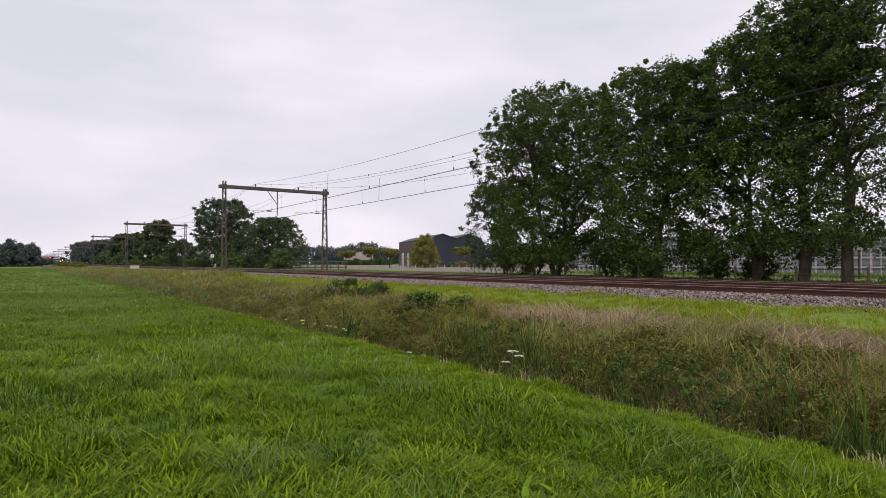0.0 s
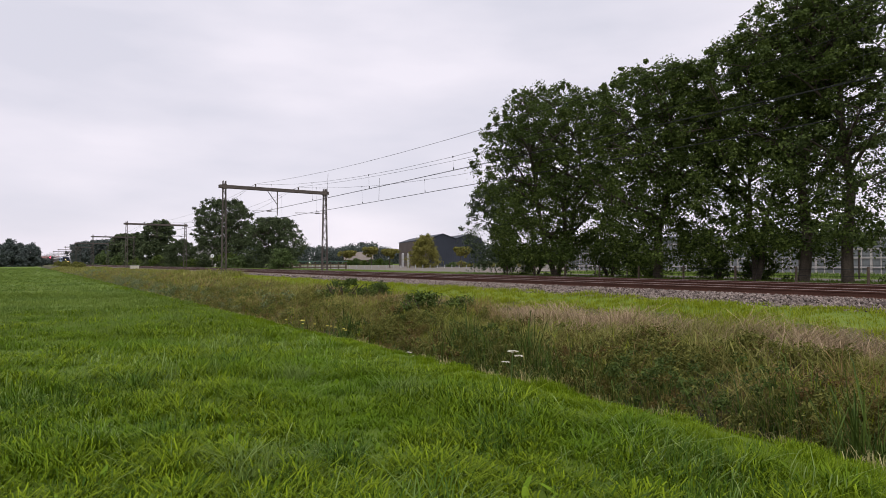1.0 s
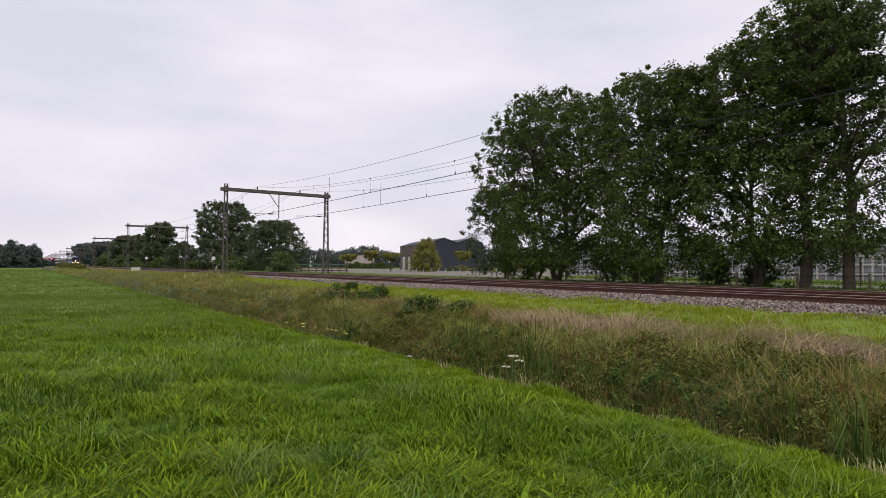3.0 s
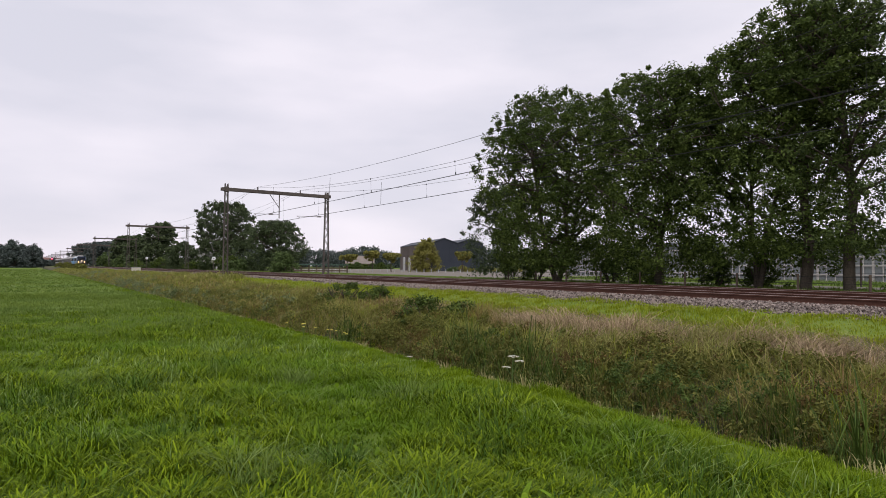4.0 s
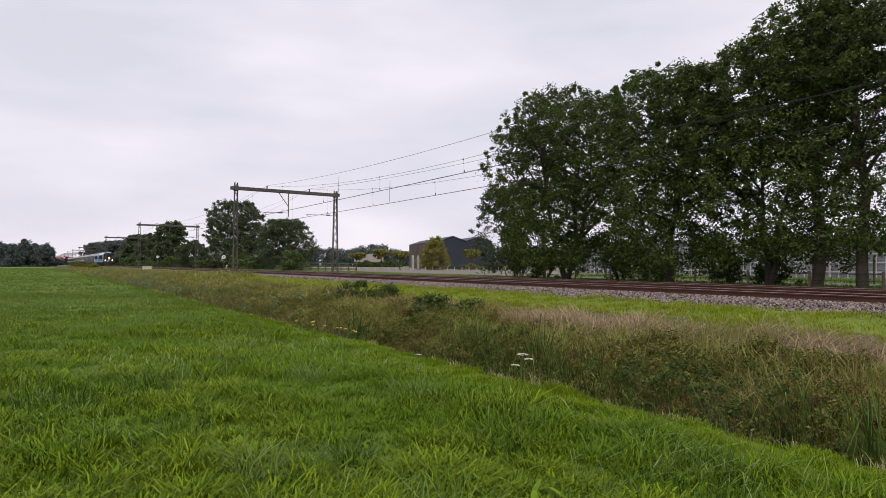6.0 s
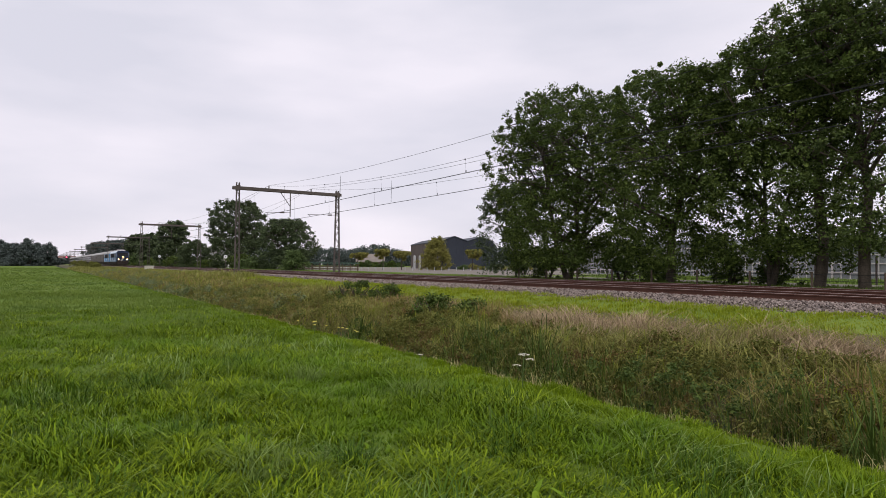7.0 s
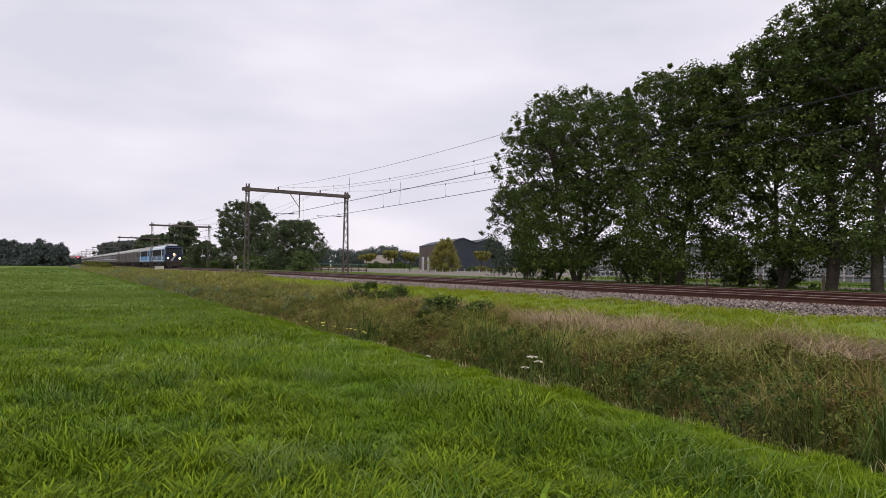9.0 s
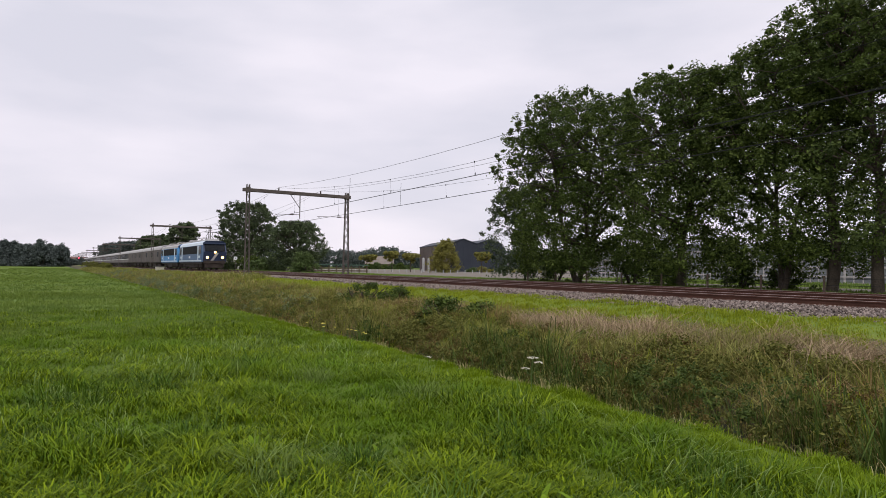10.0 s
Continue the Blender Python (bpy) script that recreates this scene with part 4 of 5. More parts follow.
def build_wires():
    kinds = ((TRACK_NEAR, "nearer the meadow"), (TRACK_FAR, "nearer the trees"))
    for cx, where in kinds:
        t = thing("overhead_line", pose(cx, 0, 0), "dark catenary wires over the track " + where, "overhead line", "overhead lines")
        for name, z, sag, r, dx in (("feeder_wire", BEAM_Z + 0.44, 1.05, 0.009, 0.05), ("messenger_wire", BEAM_Z + 0.40, 1.95, 0.008, -0.05),
                                    ("contact_wire", 6.12, 0.06, 0.009, -0.04), ("contact_wire", 6.12, 0.06, 0.009, 0.04)):
            bm = bmesh.new()
            for i in range(-2, 11):
                y0 = PORTAL_Y + PORTAL_STEP * i
                last = None
                for k in range(13):
                    f = k / 12
                    zz = z - sag * 4 * f * (1 - f)
                    zag = 0.2 * math.cos(math.pi * (i + f)) if name == "contact_wire" else 0
                    q = (dx + zag, y0 + PORTAL_STEP * f, zz)
                    if last:
                        bar(bm, last, q, r, 5)
                    last = q
            part(name, bm, M_WIRE, t)
        for i in range(-1, 5):
            for k in range(7):
                f = (k + 0.5) / 7
                y = PORTAL_Y + PORTAL_STEP * (i + f)
                bm = bmesh.new()
                bar(bm, (0, y, 6.12 - 0.24 * f * (1 - f)), (-0.05, y, BEAM_Z + 0.40 - 7.8 * f * (1 - f)), 0.004, 4)
                bar(bm, (0, y, 6.08), (0, y, 6.20), 0.026, 5)
                bar(bm, (-0.05, y, BEAM_Z + 0.36 - 7.8 * f * (1 - f)), (-0.05, y, BEAM_Z + 0.44 - 7.8 * f * (1 - f)), 0.03, 5)
                part("dropper", bm, M_WIRE, t)
        bm = bmesh.new()
        bar(bm, (0.05, 38.8, 7.70), (0.0, 38.8, 6.1), 0.012, 5)
        part("jumper_cable", bm, M_WIRE, t)


build_wires()


# ---- the train: it runs towards -y, its front at y = 0 and rail level at z = 0 ----
def bogie(parent, yc, wheelbase, axles, r):
    bm = bmesh.new()
    for s in (-1.05, 1.05):
        box(bm, s - 0.09, s + 0.09, yc - wheelbase / 2 - 0.7, yc + wheelbase / 2 + 0.7, 0.42, 0.78, 0.03)
        for k in range(axles):
            y = yc - wheelbase / 2 + k * wheelbase / (axles - 1)
            box(bm, s - 0.16, s + 0.16, y - 0.17, y + 0.17, 0.32, 0.66, 0.03)
        bar(bm, (s * 1.05, yc, 0.25), (s * 1.05, yc, 0.95), 0.13, 8)
    box(bm, -1.0, 1.0, yc - 0.3, yc + 0.3, 0.45, 0.85, 0.02)
    b = part("bogie", bm, M_UNDER, parent)
    for k in range(axles):
        y = yc - wheelbase / 2 + k * wheelbase / (axles - 1)
        bm = bmesh.new()
        for s in (-0.75, 0.75):
            bar(bm, (s - 0.07, y, r), (s + 0.07, y, r), r, 18)
            bar(bm, (s - 0.09, y, r), (s + 0.09, y, r), r * 0.35, 10)
        bar(bm, (-0.75, y, r), (0.75, y, r), 0.08, 8)
        part("wheelset", bm, M_UNDER, b)


def locomotive(label, body_mat, roof_mat, front_mat, lit):
    L, W = 17.48, 1.48
    ob = thing("locomotive", pose(TRACK_NEAR, 382, RAIL_TOP), label, "locomotive", "train")
    # body with raked ends
    bm = bmesh.new()

    def end_y(z, s):
        d = np.interp(z, [1.02, 2.30, 3.35, 3.72], [0.42, 0.05, 0.75, 0.62])
        return d if s < 0 else L - d
    outline = [(-W, 1.02), (-W, 2.30), (-W, 3.17), (-W + 0.10, 3.50), (-W + 0.45, 3.72), (W - 0.45, 3.72), (W - 0.10, 3.50), (W, 3.17), (W, 2.30), (W, 1.02)]
    fr = [bm.verts.new((x * (0.94 if z < 3.3 else 0.96), end_y(z, -1), z)) for x, z in outline]
    f2 = [bm.verts.new((x, max(1.0, end_y(z, -1) + 0.45), z)) for x, z in outline]
    b2 = [bm.verts.new((x, L - max(1.0, end_y(z, -1) + 0.45), z)) for x, z in outline]
    bk = [bm.verts.new((x * (0.94 if z < 3.3 else 0.96), end_y(z, 1), z)) for x, z in outline]
    n = len(outline)
    for r0, r1 in ((fr, f2), (f2, b2), (b2, bk)):
        for i in range(n):
            j = (i + 1) % n
            f = bm.faces.new((r0[i], r0[j], r1[j], r1[i]))
            zc = (outline[i][1] + outline[j][1]) / 2
            f.material_index = 1 if zc > 3.3 and i not in (9,) else 0
    for ring in (fr, bk):
        k = 2 if ring is fr else 0
        q = [bm.faces.new((ring[0], ring[1], ring[8], ring[9])), bm.faces.new((ring[1], ring[2], ring[7], ring[8])), bm.faces.new((ring[2], ring[3], ring[6], ring[7])),
             bm.faces.new((ring[3], ring[4], ring[5], ring[6]))]
        for f in q:
            f.material_index = k
    bmesh.ops.recalc_face_normals(bm, faces=bm.faces)
    part("body", bm, (body_mat, roof_mat, front_mat), ob)
    # side glazing and grilles
    for s in (-1, 1):
        x = s * (W + 0.012)
        for y0, y1, nm in ((1.15, 2.6, "cab_window"), (L - 2.6, L - 1.15, "cab_window")):
            bm = bmesh.new()
            box(bm, x - 0.02, x + 0.02, y0, y1, 2.10, 3.06, 0.015)
            part(nm, bm, M_GLASS, ob)
        bm = bmesh.new()
        box(bm, x - 0.012, x + 0.012, 3.5, L - 3.5, 2.10, 3.12, 0.01)
        for k in range(20):
            yy = 3.6 + k * (L - 7.2) / 19
            box(bm, x - 0.02, x + 0.02, yy - 0.03, yy + 0.03, 2.12, 3.10)
        part("grille", bm, M_BLACK, ob, "dark ribbed ventilation grille")
        bm = bmesh.new()
        box(bm, x - 0.015, x + 0.015, 0.9, L - 0.9, 1.12, 1.28, 0.005)
        part("stripe", bm, M_LOCOWHITE, ob, "pale stripe along the sill")
        for yy in (3.05, L - 3.05):
            bm = bmesh.new()
            box(bm, x - 0.014, x + 0.014, yy - 0.28, yy + 0.28, 1.30, 3.14, 0.005)
            part("panel", bm, M_LOCOWHITE, ob, "pale upright panel behind the cab")
        for yy in (2.2, L - 2.2, L / 2):
            bm = bmesh.new()
            box(bm, x - 0.016, x + 0.016, yy - 0.45, yy + 0.45, 1.55, 1.85, 0.005)
            part("nameplate", bm, M_LOCOWHITE if yy != L / 2 else M_WHITE, ob, "pale lettering bar")
    # front
    bm = bmesh.new()
    lo = [(-1.22, 0.03, 2.40), (1.22, 0.03, 2.40), (1.22, 0.66, 3.28), (-1.22, 0.66, 3.28)]
    vs = [bm.verts.new((x, y - 0.03, z)) for x, y, z in lo]
    bm.faces.new(vs)
    bmesh.ops.solidify(bm, geom=list(bm.faces), thickness=0.05)
    part("windscreen", bm, M_GLASS, ob, "dark raked windscreen")
    bm = bmesh.new()
    box(bm, -1.38, 1.38, 0.50, 0.62, 3.30, 3.46, 0.02)
    part("visor", bm, M_DARKBLUE, ob, "dark visor over the windscreen")
    for k, (x0, x1) in enumerate(((0.10, 0.45), (-0.20, 0.14))):
        bm = bmesh.new()
        z0 = 1.95 - k * 0.5
        vs = [bm.verts.new((a, np.interp(z, [1.02, 2.3], [0.42, 0.05]) - 0.012, z)) for a, z in ((x0 - 0.3, z0 - 0.25), (x1 - 0.3, z0 - 0.25), (x1, z0 + 0.25), (x0, z0 + 0.25))]
        bm.faces.new(vs)
        bmesh.ops.solidify(bm, geom=list(bm.faces), thickness=0.01)
        part("emblem", bm, M_WHITE, ob, "slanting white emblem bar")
    for x, z in ((-0.92, 1.62), (0.92, 1.62), (0.0, 2.28)):
        yb = float(np.interp(z, [1.02, 2.3], [0.42, 0.05]))
        bm = bmesh.new()
        bar(bm, (x, yb + 0.05, z), (x, yb - 0.06, z), 0.15 if z < 2 else 0.13, 16)
        h = part("headlight", bm, M_BLACK, ob, "round lit headlight" if lit else "round headlight")
        bm = bmesh.new()
        bar(bm, (x, yb - 0.05, z), (x, yb - 0.075, z), 0.14 if z < 2 else 0.12, 16)
        part("lens", bm, M_HEADLAMP if lit else M_GLASS, h, "glowing warm white lens" if lit else "")
    bm = bmesh.new()
    box(bm, -1.30, 1.30, 0.30, 0.60, 0.85, 1.22, 0.03)
    box(bm, -1.15, 1.15, 0.40, 0.60, 0.30, 0.85, 0.04)
    part("buffer_beam", bm, M_UNDER, ob, "dark buffer beam and plough")
    for yy, s in ((0.3, -1), (L - 0.3, 1)):
        for x in (-0.87, 0.87):
            bm = bmesh.new()
            bar(bm, (x, yy, 1.05), (x, yy + s * 0.5, 1.05), 0.11, 10)
            bar(bm, (x, yy + s * 0.5, 1.05), (x, yy + s * 0.56, 1.05), 0.24, 12)
            part("buffer", bm, M_UNDER, ob)
    # underframe, roof gear
    bm = bmesh.new()
    box(bm, -1.40, 1.40, 0.9, L - 0.9, 0.80, 1.04, 0.03)
    box(bm, -1.20, 1.20, 6.6, L - 6.6, 0.30, 0.82, 0.05)
    part("underframe", bm, M_UNDER, ob)
    bm = bmesh.new()
    box(bm, -0.95, 0.95, 4.0, L - 4.0, 3.70, 3.92, 0.05)
    for yy in (1.8, 2.6, L - 2.6, L - 1.8):
        box(bm, -0.7, 0.7, yy - 0.3, yy + 0.3, 3.70, 3.98, 0.04)
    for yy in (4.4, 5.2, L - 5.2, L - 4.4):
        for x in (-0.7, 0.7):
            bar(bm, (x, yy, 3.9), (x, yy, 4.12), 0.08, 8, 0.05)
        bar(bm, (-0.7, yy, 4.12), (0.7, yy, 4.12), 0.035, 6)
    part("roof_gear", bm, M_ROOFGREY, ob)
    for yy, up in ((3.1, True), (L - 3.1, False)):
        bm = bmesh.new()
        top = 4.9 if up and lit else 4.15
        for x in (-0.45, 0.45):
            bar(bm, (x, yy - 0.5, 3.85), (x * 0.8, yy + 0.9, (3.85 + top) / 2), 0.035, 5)
            bar(bm, (x * 0.8, yy + 0.9, (3.85 + top) / 2), (x * 0.6, yy - 0.2, top), 0.028, 5)
        bar(bm, (-0.8, yy - 0.2, top + 0.02), (0.8, yy - 0.2, top + 0.02), 0.04, 6)
        for x in (-0.55, 0.55):
            bar(bm, (x, yy - 0.5, 3.7), (x, yy - 0.5, 3.95), 0.06, 6)
        part("pantograph", bm, M_WIRE, ob)
    for yc in (4.3, L - 4.3):
        bogie(ob, yc, 3.2, 2, 0.55)
    return ob


def coach(label, plain=False):
    L, W = 26.4, 1.43
    ob = thing("passenger_coach", pose(TRACK_NEAR, 420, RAIL_TOP), label, "passenger coach", "train")
    bm = bmesh.new()
    prism(bm, [(-W, 1.05), (W, 1.05), (W, 3.25), (-W, 3.25)], 0.25, L - 0.25)
    part("body", bm, M_VAN if plain else M_COACH, ob)
    bm = bmesh.new()
    prism(bm, [(-W, 3.25), (W, 3.25), (W - 0.08, 3.55), (W - 0.35, 3.85), (W - 0.8, 4.03), (-W + 0.8, 4.03), (-W + 0.35, 3.85), (-W + 0.08, 3.55)], 0.25, L - 0.25)
    part("roof", bm, M_ROOFGREY, ob, "grimy light grey rounded roof")
    pane = None
    for s in (-1, 1):
        x = s * (W + 0.008)
        bm = bmesh.new()
        box(bm, x - 0.01, x + 0.01, 0.3, L - 0.3, 1.08, 1.80)
        part("side_panel", bm, M_VAN if plain else M_COACHLOW, ob, "" if plain else "lighter grey lower side")
        if not plain:
            bm = bmesh.new()
            box(bm, x - 0.012, x + 0.012, 0.3, L - 0.3, 1.82, 1.96)
            part("stripe", bm, M_WHITE, ob, "white waist stripe")
        for k in range(0, 11, 4 if plain else 1):
            m = pose(x, 3.6 + k * 1.92, 2.5)
            if pane is None:
                b2 = bmesh.new()
                box(b2, -0.015, 0.015, -0.72, 0.72, -0.45, 0.42, 0.01)
                pane = part("window", b2, M_GLASS, ob)
                pane.matrix_basis = m
            else:
                share("window", pane, ob, m)
        for yy in (1.3, L - 1.3):
            bm = bmesh.new()
            box(bm, x - 0.014, x + 0.014, yy - 0.42, yy + 0.42, 1.15, 3.15, 0.008)
            part("door", bm, M_VAN if plain else M_COACHLOW, ob, "grey entrance door")
    bm = bmesh.new()
    box(bm, -1.30, 1.30, 0.4, L - 0.4, 0.85, 1.07, 0.03)
    box(bm, -1.15, 1.15, 7.2, 11.0, 0.40, 0.9, 0.04)
    box(bm, -1.15, 1.15, 14.0, 18.5, 0.40, 0.9, 0.04)
    part("underframe", bm, M_UNDER, ob)
    for yy in (0.0, L - 0.27):
        bm = bmesh.new()
        box(bm, -0.75, 0.75, yy, yy + 0.27, 1.0, 3.4, 0.03)
        part("gangway", bm, M_BLACK, ob, "black rubber gangway")
    for yc in (3.7, L - 3.7):
        bogie(ob, yc, 2.5, 2, 0.46)
    return ob


TRAIN = []


def build_train():
    lead = locomotive("leading electric locomotive with dark nose, pale blue frames and lit headlights", M_MIDBLUE, M_LOCOWHITE, M_DARKBLUE, True)
    second = locomotive("second electric locomotive in bright sky blue", M_BLUE, M_ROOFGREY, M_BLUE, False)
    TRAIN.append((lead, 0.0))
    TRAIN.append((second, 17.9))
    van = coach("plain brown-grey coach with few windows", True)
    TRAIN.append((van, 35.6))
    TRAIN.append((copy_thing(van, pose(TRACK_NEAR, 446, RAIL_TOP)), 62.0))
    first = coach("brown-grey passenger coach with a white waist stripe")
    TRAIN.append((first, 88.4))
    for k in range(1, 10):
        TRAIN.append((copy_thing(first, pose(TRACK_NEAR, 473 + 26.4 * k, RAIL_TOP)), 88.4 + 26.4 * k))


build_train()


# ---- lineside things ----
def round_sign(x, y, z):
    t = thing("round_sign", pose(x, y, 0.6), "white round lineside sign with a dark dot on a post", "sign", "round lineside signs")
    bm = bmesh.new()
    bar(bm, (0, 0, 0), (0, 0, z + 0.3), 0.05, 8)
    part("post", bm, M_STEEL, t)
    bm = bmesh.new()
    bar(bm, (0, -0.07, z), (0, -0.03, z), 0.29, 24)
    disc = part("disc", bm, M_WHITE, t)
    bm = bmesh.new()
    bar(bm, (0, -0.10, z), (0, -0.06, z), 0.10, 14)
    part("dot", bm, M_BLACK, disc, "dark centre dot")


round_sign(24.6, 165.0, 2.7)
round_sign(24.8, 101.0, 2.1)


def signal(x, y, z, lamp, word):
    t = thing("light_signal", pose(x, y, 0.6), "railway light signal showing " + word, "signal", "light signals")
    bm = bmesh.new()
    bar(bm, (0, 0, 0), (0, 0, z - 0.5), 0.09, 8)
    part("post", bm, M_STEEL, t)
    bm = bmesh.new()
    box(bm, -0.35, 0.35, -0.15, 0.15, z - 0.9, z + 1.0, 0.12)
    part("head", bm, M_BLACK, t)
    bm = bmesh.new()
    bar(bm, (0, -0.16, z), (0, -0.32, z), 0.36, 16)
    part("lamp", bm, lamp, t, "lit " + word + " lamp")


signal(24.0, 490.0, 4.8, M_GREENLAMP, "green")
signal(14.0, 466.0, 4.6, M_REDLAMP, "red")


def build_cabinet():
    t = thing("relay_cabinet", pose(13.9, 103.0, 0.58), "beige steel relay cabinet beside the track", "relay cabinet")
    bm = bmesh.new()
    box(bm, -0.6, 0.6, -0.35, 0.35, 0, 0.55, 0.03)
    part("body", bm, M_BEIGE, t)
    bm = bmesh.new()
    box(bm, -0.66, 0.66, -0.41, 0.41, 0.55, 0.62, 0.03)
    part("lid", bm, M_PALE, t, "pale overhanging lid")
    for x0, x1 in ((-0.56, -0.02), (0.02, 0.56)):
        bm = bmesh.new()
        box(bm, x0, x1, -0.38, -0.35, 0.06, 0.51, 0.01)
        part("door", bm, M_BEIGE, t)


build_cabinet()


# ---- beyond the tracks ----
def fence_run(x, y0, y1, step, h, label, mat):
    t = thing("fence", pose(x, 0, 0.66), label, "fence", "fences behind the tracks")
    post = None
    n = int((y1 - y0) / step)
    for i in range(n + 1):
        m = pose(0, y0 + i * step, 0)
        if post is None:
            bm = bmesh.new()
            bar(bm, (0, 0, -0.1), (0, 0, h), 0.05, 7)
            post = part("post", bm, mat, t)
            post.matrix_basis = m
        else:
            share("post", post, t, m)
    for z in (h * 0.5, h * 0.85):
        bm = bmesh.new()
        bar(bm, (0, y0, z), (0, y1, z), 0.008, 4)
        part("wire", bm, M_WIRE, t)


fence_run(26.2, 2.0, 31.0, 2.6, 0.75, "low wooden post and wire fence behind the tracks", M_WOODPOST)
fence_run(36.3, 2.0, 36.0, 3.0, 1.5, "tall post and wire fence along the yard", M_STEEL)


def build_greenhouse():
    """A long glasshouse: each bay has its posts, panes and roof of its own."""
    x0, x1, z0, eaves, ridge, bay = 54.0, 78.0, 0.66, 3.4, 4.3, 4.0
    t = thing("greenhouse", pose(0, 0, 0), "long pale-framed glass greenhouse behind the trees", "greenhouse")
    bm = bmesh.new()
    for i in range(18):
        y = -16 + i * bay
        prism(bm, [(x0 - 0.02, z0), (x0 + 0.14, z0), (x0 + 0.14, eaves), (x0 - 0.02, eaves)], y - 0.08, y + 0.08)
    for z in (z0 + 0.5, 1.9, 2.6, eaves):
        box(bm, x0 - 0.05, x0 + 0.1, -16, -16 + 17 * bay, z - 0.05, z + 0.05)
    for i in range(17 * 6):
        y = -16 + i * 2 / 3
        box(bm, x0 - 0.03, x0 + 0.05, y - 0.03, y + 0.03, z0, eaves)
    for i in range(6):
        x = x0 + i * 4.0
        box(bm, x, x + 0.12, -16 + 17 * bay - 0.05, -16 + 17 * bay + 0.08, z0, eaves)
    part("frame", bm, M_PALE, t, "pale steel frame")
    pane = None
    for i in range(17):
        for z in ((z0, 1.16), (1.16, 1.9), (1.9, 2.6), (2.6, eaves)):
            m = pose(x0 + 0.05, -16 + bay * (i + 0.5), (z[0] + z[1]) / 2) @ Matrix.Diagonal((1, 1, (z[1] - z[0]) / 1.5, 1))
            if pane is None:
                b2 = bmesh.new()
                box(b2, -0.01, 0.01, -bay / 2 + 0.09, bay / 2 - 0.09, -0.74, 0.74)
                pane = part("pane", b2, M_GREENHOUSE, t)
                pane.matrix_basis = m
            else:
                share("pane", pane, t, m)
    roof_ob = None
    for i in range(17):
        m = pose(0, -16 + bay * i, 0)
        if roof_ob is None:
            b2 = bmesh.new()
            bmesh_roof = [(0, eaves), (bay / 2, ridge), (bay, eaves)]
            lo = [b2.verts.new((x0, y, z)) for y, z in bmesh_roof]
            hi = [b2.verts.new((x1, y, z)) for y, z in bmesh_roof]
            for k in range(2):
                b2.faces.new((lo[k], hi[k], hi[k + 1], lo[k + 1]))
            b2.faces.new(lo)
            bmesh.ops.solidify(b2, geom=list(b2.faces), thickness=0.03)
            roof_ob = part("roof_bay", b2, M_GREENHOUSE, t)
            roof_ob.matrix_basis = m
        else:
            share("roof_bay", roof_ob, t, m)
    bm = bmesh.new()
    box(bm, x0 + 0.3, x1, -16 + 17 * bay - 0.1, -16 + 17 * bay, z0, eaves)
    part("end_wall", bm, M_GREENHOUSE, t)


build_greenhouse()


def build_barn():
    """Black warehouse with two gables towards the tracks."""
    t = thing("black_barn", pose(71.4, 108.7, 0.66, 0, 0, -18.3), "black-clad warehouse with two gabled roofs", "warehouse")
    w, eaves, apex, deep = 5.9, 6.0, 7.0, 31.0
    for x0 in (0.0, w):
        bm = bmesh.new()
        prism(bm, [(x0, 0), (x0 + w, 0), (x0 + w, eaves), (x0 + w / 2, apex), (x0, eaves)], 0, deep)
        part("hall", bm, M_BARN, t)
        for a, b, za, zb in ((x0 - 0.1, x0 + w / 2, eaves, apex + 0.04), (x0 + w / 2, x0 + w + 0.1, apex + 0.04, eaves)):
            bm = bmesh.new()
            prism(bm, [(a, za), (b, zb), (b, zb + 0.12), (a, za + 0.12)], -0.2, deep + 0.2)
            part("roof", bm, M_BARN, t)
    bm = bmesh.new()
    box(bm, -0.06, -0.01, 0.3, deep - 0.3, 0, eaves - 0.1)
    for i in range(24):
        box(bm, -0.1, -0.05, 1 + i * 1.25, 1.12 + i * 1.25, 0, eaves - 0.15)
    part("side_wall", bm, M_BARNROOF, t, "brown-grey ribbed side wall")
    for i in range(30):
        x = 0.2 + i * 0.4
        top = eaves + (apex - eaves) * (1 - abs((x % w) - w / 2) / (w / 2))
        bm = bmesh.new()
        box(bm, x - 0.03, x + 0.03, -0.05, 0.0, 0.05, top - 0.05)
        part("rib", bm, M_BARN, t)


build_barn()


def shed(name, x, y, turn, w, d, eaves, ridge, wall, roof, label, category="shed"):
    t = thing(name, pose(x, y, 0.66, 0, 0, turn), label, category)
    bm = bmesh.new()
    prism(bm, [(-w / 2, 0), (w / 2, 0), (w / 2, eaves), (0, ridge), (-w / 2, eaves)], -d / 2, d / 2)
    part("wall", bm, wall, t)
    for s in (-1, 1):
        bm = bmesh.new()
        prism(bm, [(s * (w / 2 + 0.3), eaves - 0.15), (0, ridge + 0.05), (0, ridge + 0.2), (s * (w / 2 + 0.3), eaves + 0.02)], -d / 2 - 0.3, d / 2 + 0.3)
        part("roof", bm, roof, t)
    return t


shed("farmhouse", 111.0, 221.0, 63, 8, 11, 2.0, 5.0, M_BRICK, M_FARMROOF, "low brick farmhouse with a wide grey roof", "house")
shed("lineside_house", 37.0, 152.0, 20, 7, 9, 2.6, 5.6, M_PALE, M_TILE, "pale house with a grey roof behind the trees", "house")
for i in range(2):
    shed("distant_house", 12.0 + i * 9.5, 620.0 + 14 * (i % 2), 90, 8, 9, 3.2, 6.6, M_BRICK, M_REDTILE, "distant brick house with a red tiled roof", "house")


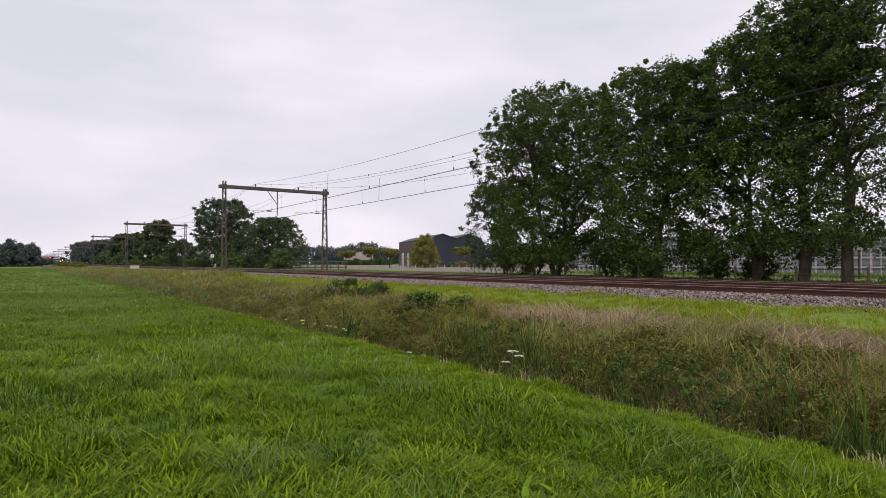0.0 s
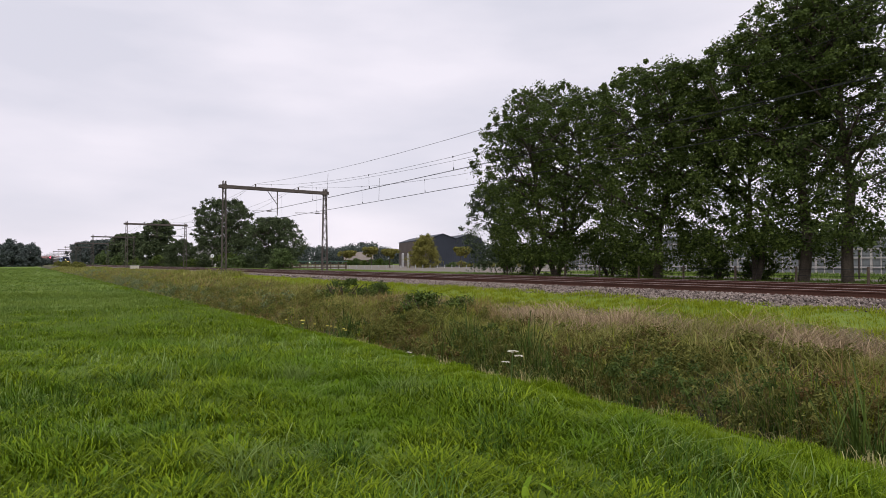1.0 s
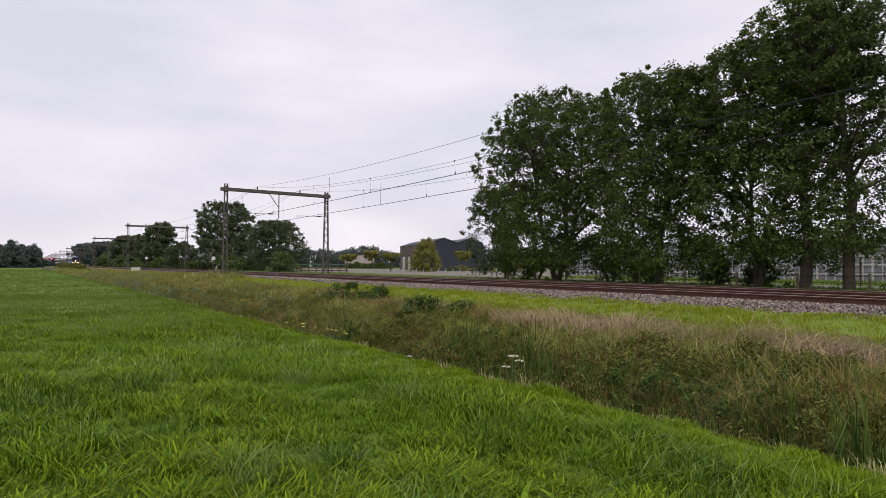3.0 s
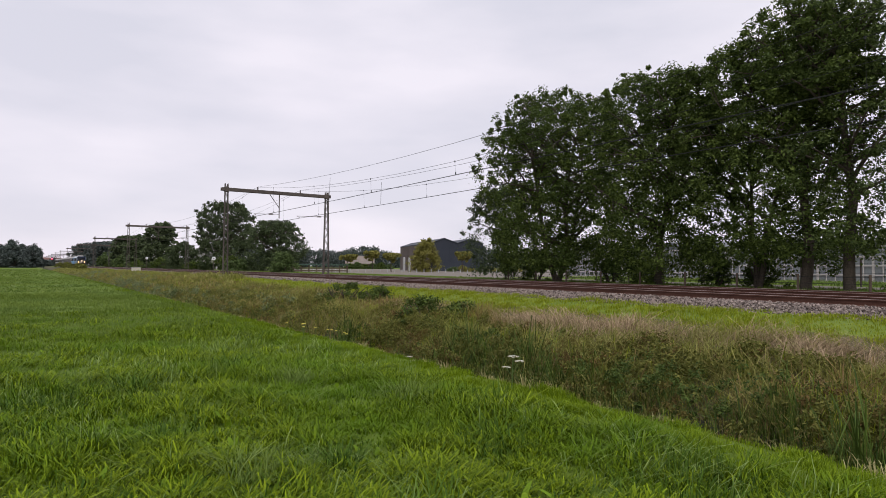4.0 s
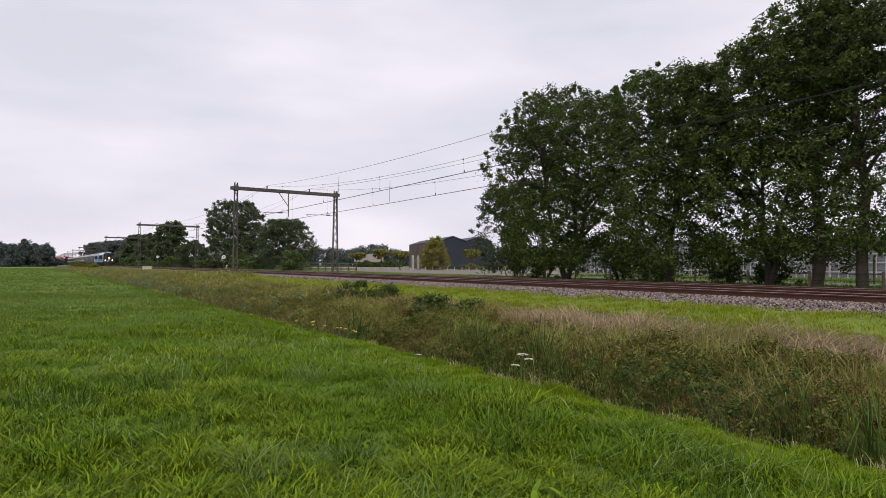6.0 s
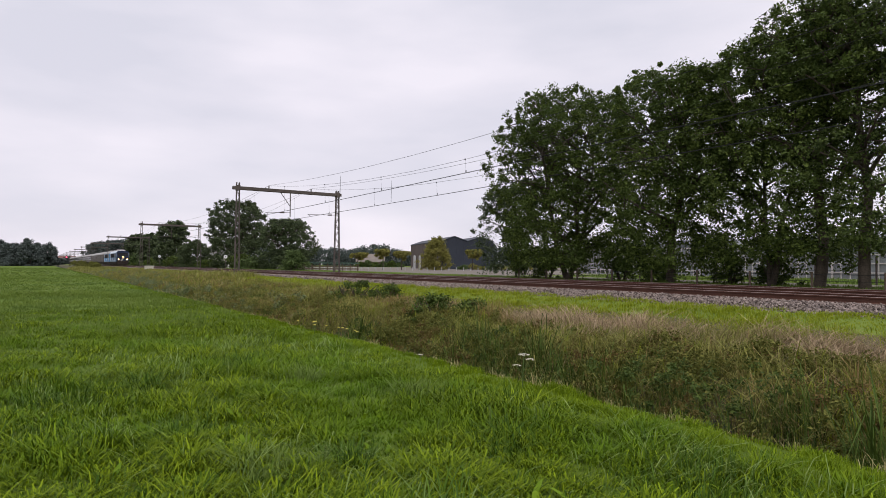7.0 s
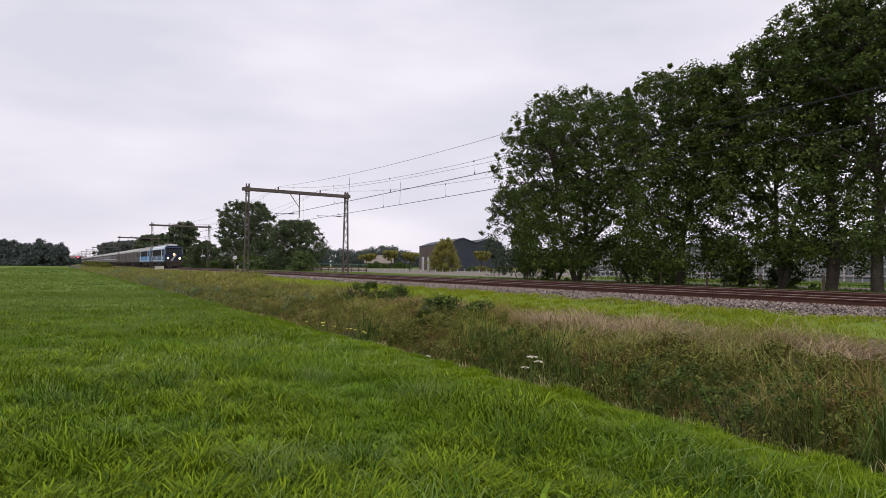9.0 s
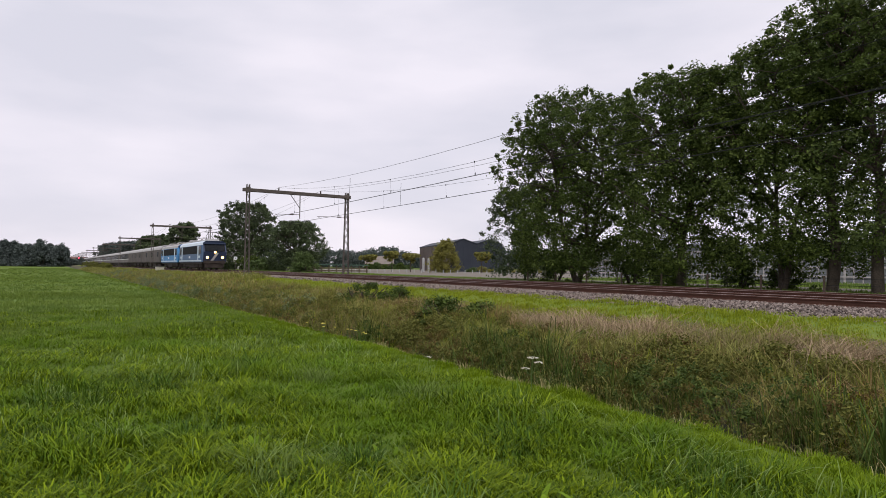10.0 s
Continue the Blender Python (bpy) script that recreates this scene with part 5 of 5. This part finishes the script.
def build_canopy():
    """Low open shed with a green roof in the yard."""
    t = thing("open_shed", pose(33.5, 80.0, 0.66, 0, 0, -24), "long low open shed with a green roof", "shed")
    bm = bmesh.new()
    prism(bm, [(-4.4, 1.05), (4.4, 1.05), (4.4, 1.16), (-4.4, 1.16)], -1.2, 1.2)
    part("roof", bm, M_GREENROOF, t)
    post = None
    for i in range(9):
        for y in (-1.0, 1.0):
            m = pose(-4.2 + i * 1.05, y, 0)
            if post is None:
                bm = bmesh.new()
                box(bm, -0.06, 0.06, -0.06, 0.06, 0, 1.05)
                post = part("post", bm, M_WOODPOST, t)
                post.matrix_basis = m
            else:
                share("post", post, t, m)
    for z in (0.3, 0.65):
        bm = bmesh.new()
        box(bm, -4.3, 4.3, -1.14, -1.06, z - 0.08, z + 0.08)
        part("rail", bm, M_WOODPOST, t)


build_canopy()


def build_yard():
    for x, y, h, s in ((47.2, 98.6, 3.0, 2.0), (50.7, 96.0, 3.6, 2.1), (53.5, 94.1, 3.3, 2.2), (63.8, 87.1, 3.7, 2.3)):
        tree("pollard_tree", x, y, 0.66, h, s, 1.9, 0.10, 60, 45, 0.30, M_YELLOW, "small yellowing flat-crowned tree in the yard", group="yellowing yard trees", open_low=0.9, clump_r=0.45, top=0.7)
    shrub("yellow_shrub", 57.2, 88.5, 0.66, 5.7, 3.1, 190, 60, 0.20, M_YELLOW, "tall yellow-green shrub in front of the warehouse", clump_r=0.6)
    for i in range(6):
        shrub("farm_hedge", 98.5 + i * 2.6, 205.0 - i * 1.4, 0.66, 1.9 + 0.5 * math.sin(i * 2.1), 1.9, 40, 40, 0.4, M_HEDGE if i % 2 else M_OAK, "green garden shrub before the farmhouse", group="farm hedge", clump_r=0.6)
    for i in range(8):
        shrub("yard_hedge", 69.2 + i * 1.75, 97.4 - i * 0.75, 0.66, 0.9 + 0.35 * math.sin(i * 2.3), 1.1, 30, 40, 0.16, M_YELLOW if i % 3 else M_HEDGE, "low olive hedge shrub at the warehouse yard", group="yard hedge", clump_r=0.35)
    for i in range(2):
        t = thing("storage_tank", pose(60.4 + i * 0.85, 101.4 - i * 0.6, 0.66), "light grey upright storage tank in the yard", "tank", "storage tanks")
        bm = bmesh.new()
        bar(bm, (0, 0, 0), (0, 0, 2.6), 0.24, 16)
        part("shell", bm, M_GREY, t)
        bm = bmesh.new()
        bar(bm, (0, 0, 2.6), (0, 0, 2.75), 0.24, 16, 0.1)
        part("lid", bm, M_GREY, t)
    for i in range(30):
        t = thing("yard_bollard", pose(38.0 + i * 1.0, 92.0 - i * 0.62, 0.66), "pale short concrete post edging the yard", "bollard", "yard posts")
        bm = bmesh.new()
        bar(bm, (0, 0, 0), (0, 0, 0.55), 0.07, 8, 0.055)
        part("post", bm, M_GREY, t)


build_yard()


# ---- plants that stand out on the bank ----
def build_plants():
    for x, y, h, s in ((10.8, 22.6, 0.45, 1.3), (11.0, 20.6, 0.35, 0.9), (9.9, 15.4, 0.35, 1.1), (10.2, 13.8, 0.2, 0.7)):
        shrub("bramble", x, y, float(ground_z(np.array(x), np.array(y))), h + 0.25, s, 26, 60, 0.075, M_BRAMBLE, "dark green bramble clump on the bank", group="brambles", clump_r=0.22)
    for x, y, h in ((5.2, 6.0, 0.46), (6.3, 10.4, 0.55), (6.15, 9.0, 0.4)):
        t = thing("cow_parsley", pose(x, y, float(ground_z(np.array(x), np.array(y)))), "cream-flowered umbel on a thin stalk at the ditch", "wildflower", "umbel flowers")
        bm = bmesh.new()
        bar(bm, (0, 0, 0), (0.02, 0.0, h), 0.006, 5)
        bar(bm, (0.01, 0, h * 0.55), (0.10, -0.04, h * 0.86), 0.004, 4)
        bar(bm, (0.01, 0, h * 0.45), (-0.07, 0.03, h * 0.70), 0.004, 4)
        part("stalk", bm, M_STEM, t)
        for cx, cy, cz, r in ((0.02, 0, h, 0.080), (0.10, -0.04, h * 0.86, 0.065), (-0.07, 0.03, h * 0.70, 0.055)):
            bm = bmesh.new()
            for k in range(34):
                a, q = rng.uniform(0, 6.28), r * math.sqrt(rng.uniform())
                at = (cx + q * math.cos(a), cy + q * math.sin(a), cz + 0.02 - q * 0.2)
                bmesh.ops.create_icosphere(bm, subdivisions=1, radius=0.009, matrix=Matrix.Translation(at) @ Matrix.Diagonal((1, 1, 0.5, 1)))
            part("umbel", bm, M_FLOWER, t, "flat cream flower head")
    for k in range(14):
        x, y = 5.6 + rng.normal(0, 0.22), 12.8 + rng.normal(0, 1.5)
        t = thing("yellow_flower", pose(x, y, float(ground_z(np.array(x), np.array(y)))), "small pale yellow flower in the grass", "wildflower", "yellow flowers")
        bm = bmesh.new()
        bar(bm, (0, 0, 0), (0, 0, 0.24), 0.004, 4)
        part("stalk", bm, M_STEM, t)
        bm = bmesh.new()
        for j in range(5):
            bmesh.ops.create_icosphere(bm, subdivisions=1, radius=0.011, matrix=Matrix.Translation((0.02 * math.cos(j * 1.26), 0.02 * math.sin(j * 1.26), 0.25)))
        part("blossom", bm, M_YFLOWER, t)


build_plants()


# ---- what moves ----
def motions():
    for ob, back in TRAIN:
        walk(ob, [(t, pose(TRACK_NEAR, 383.5 - 30.38 * t + back, RAIL_TOP)) for t in (0.0, 2.5, 5.0, 7.5, 10.0)])


motions()
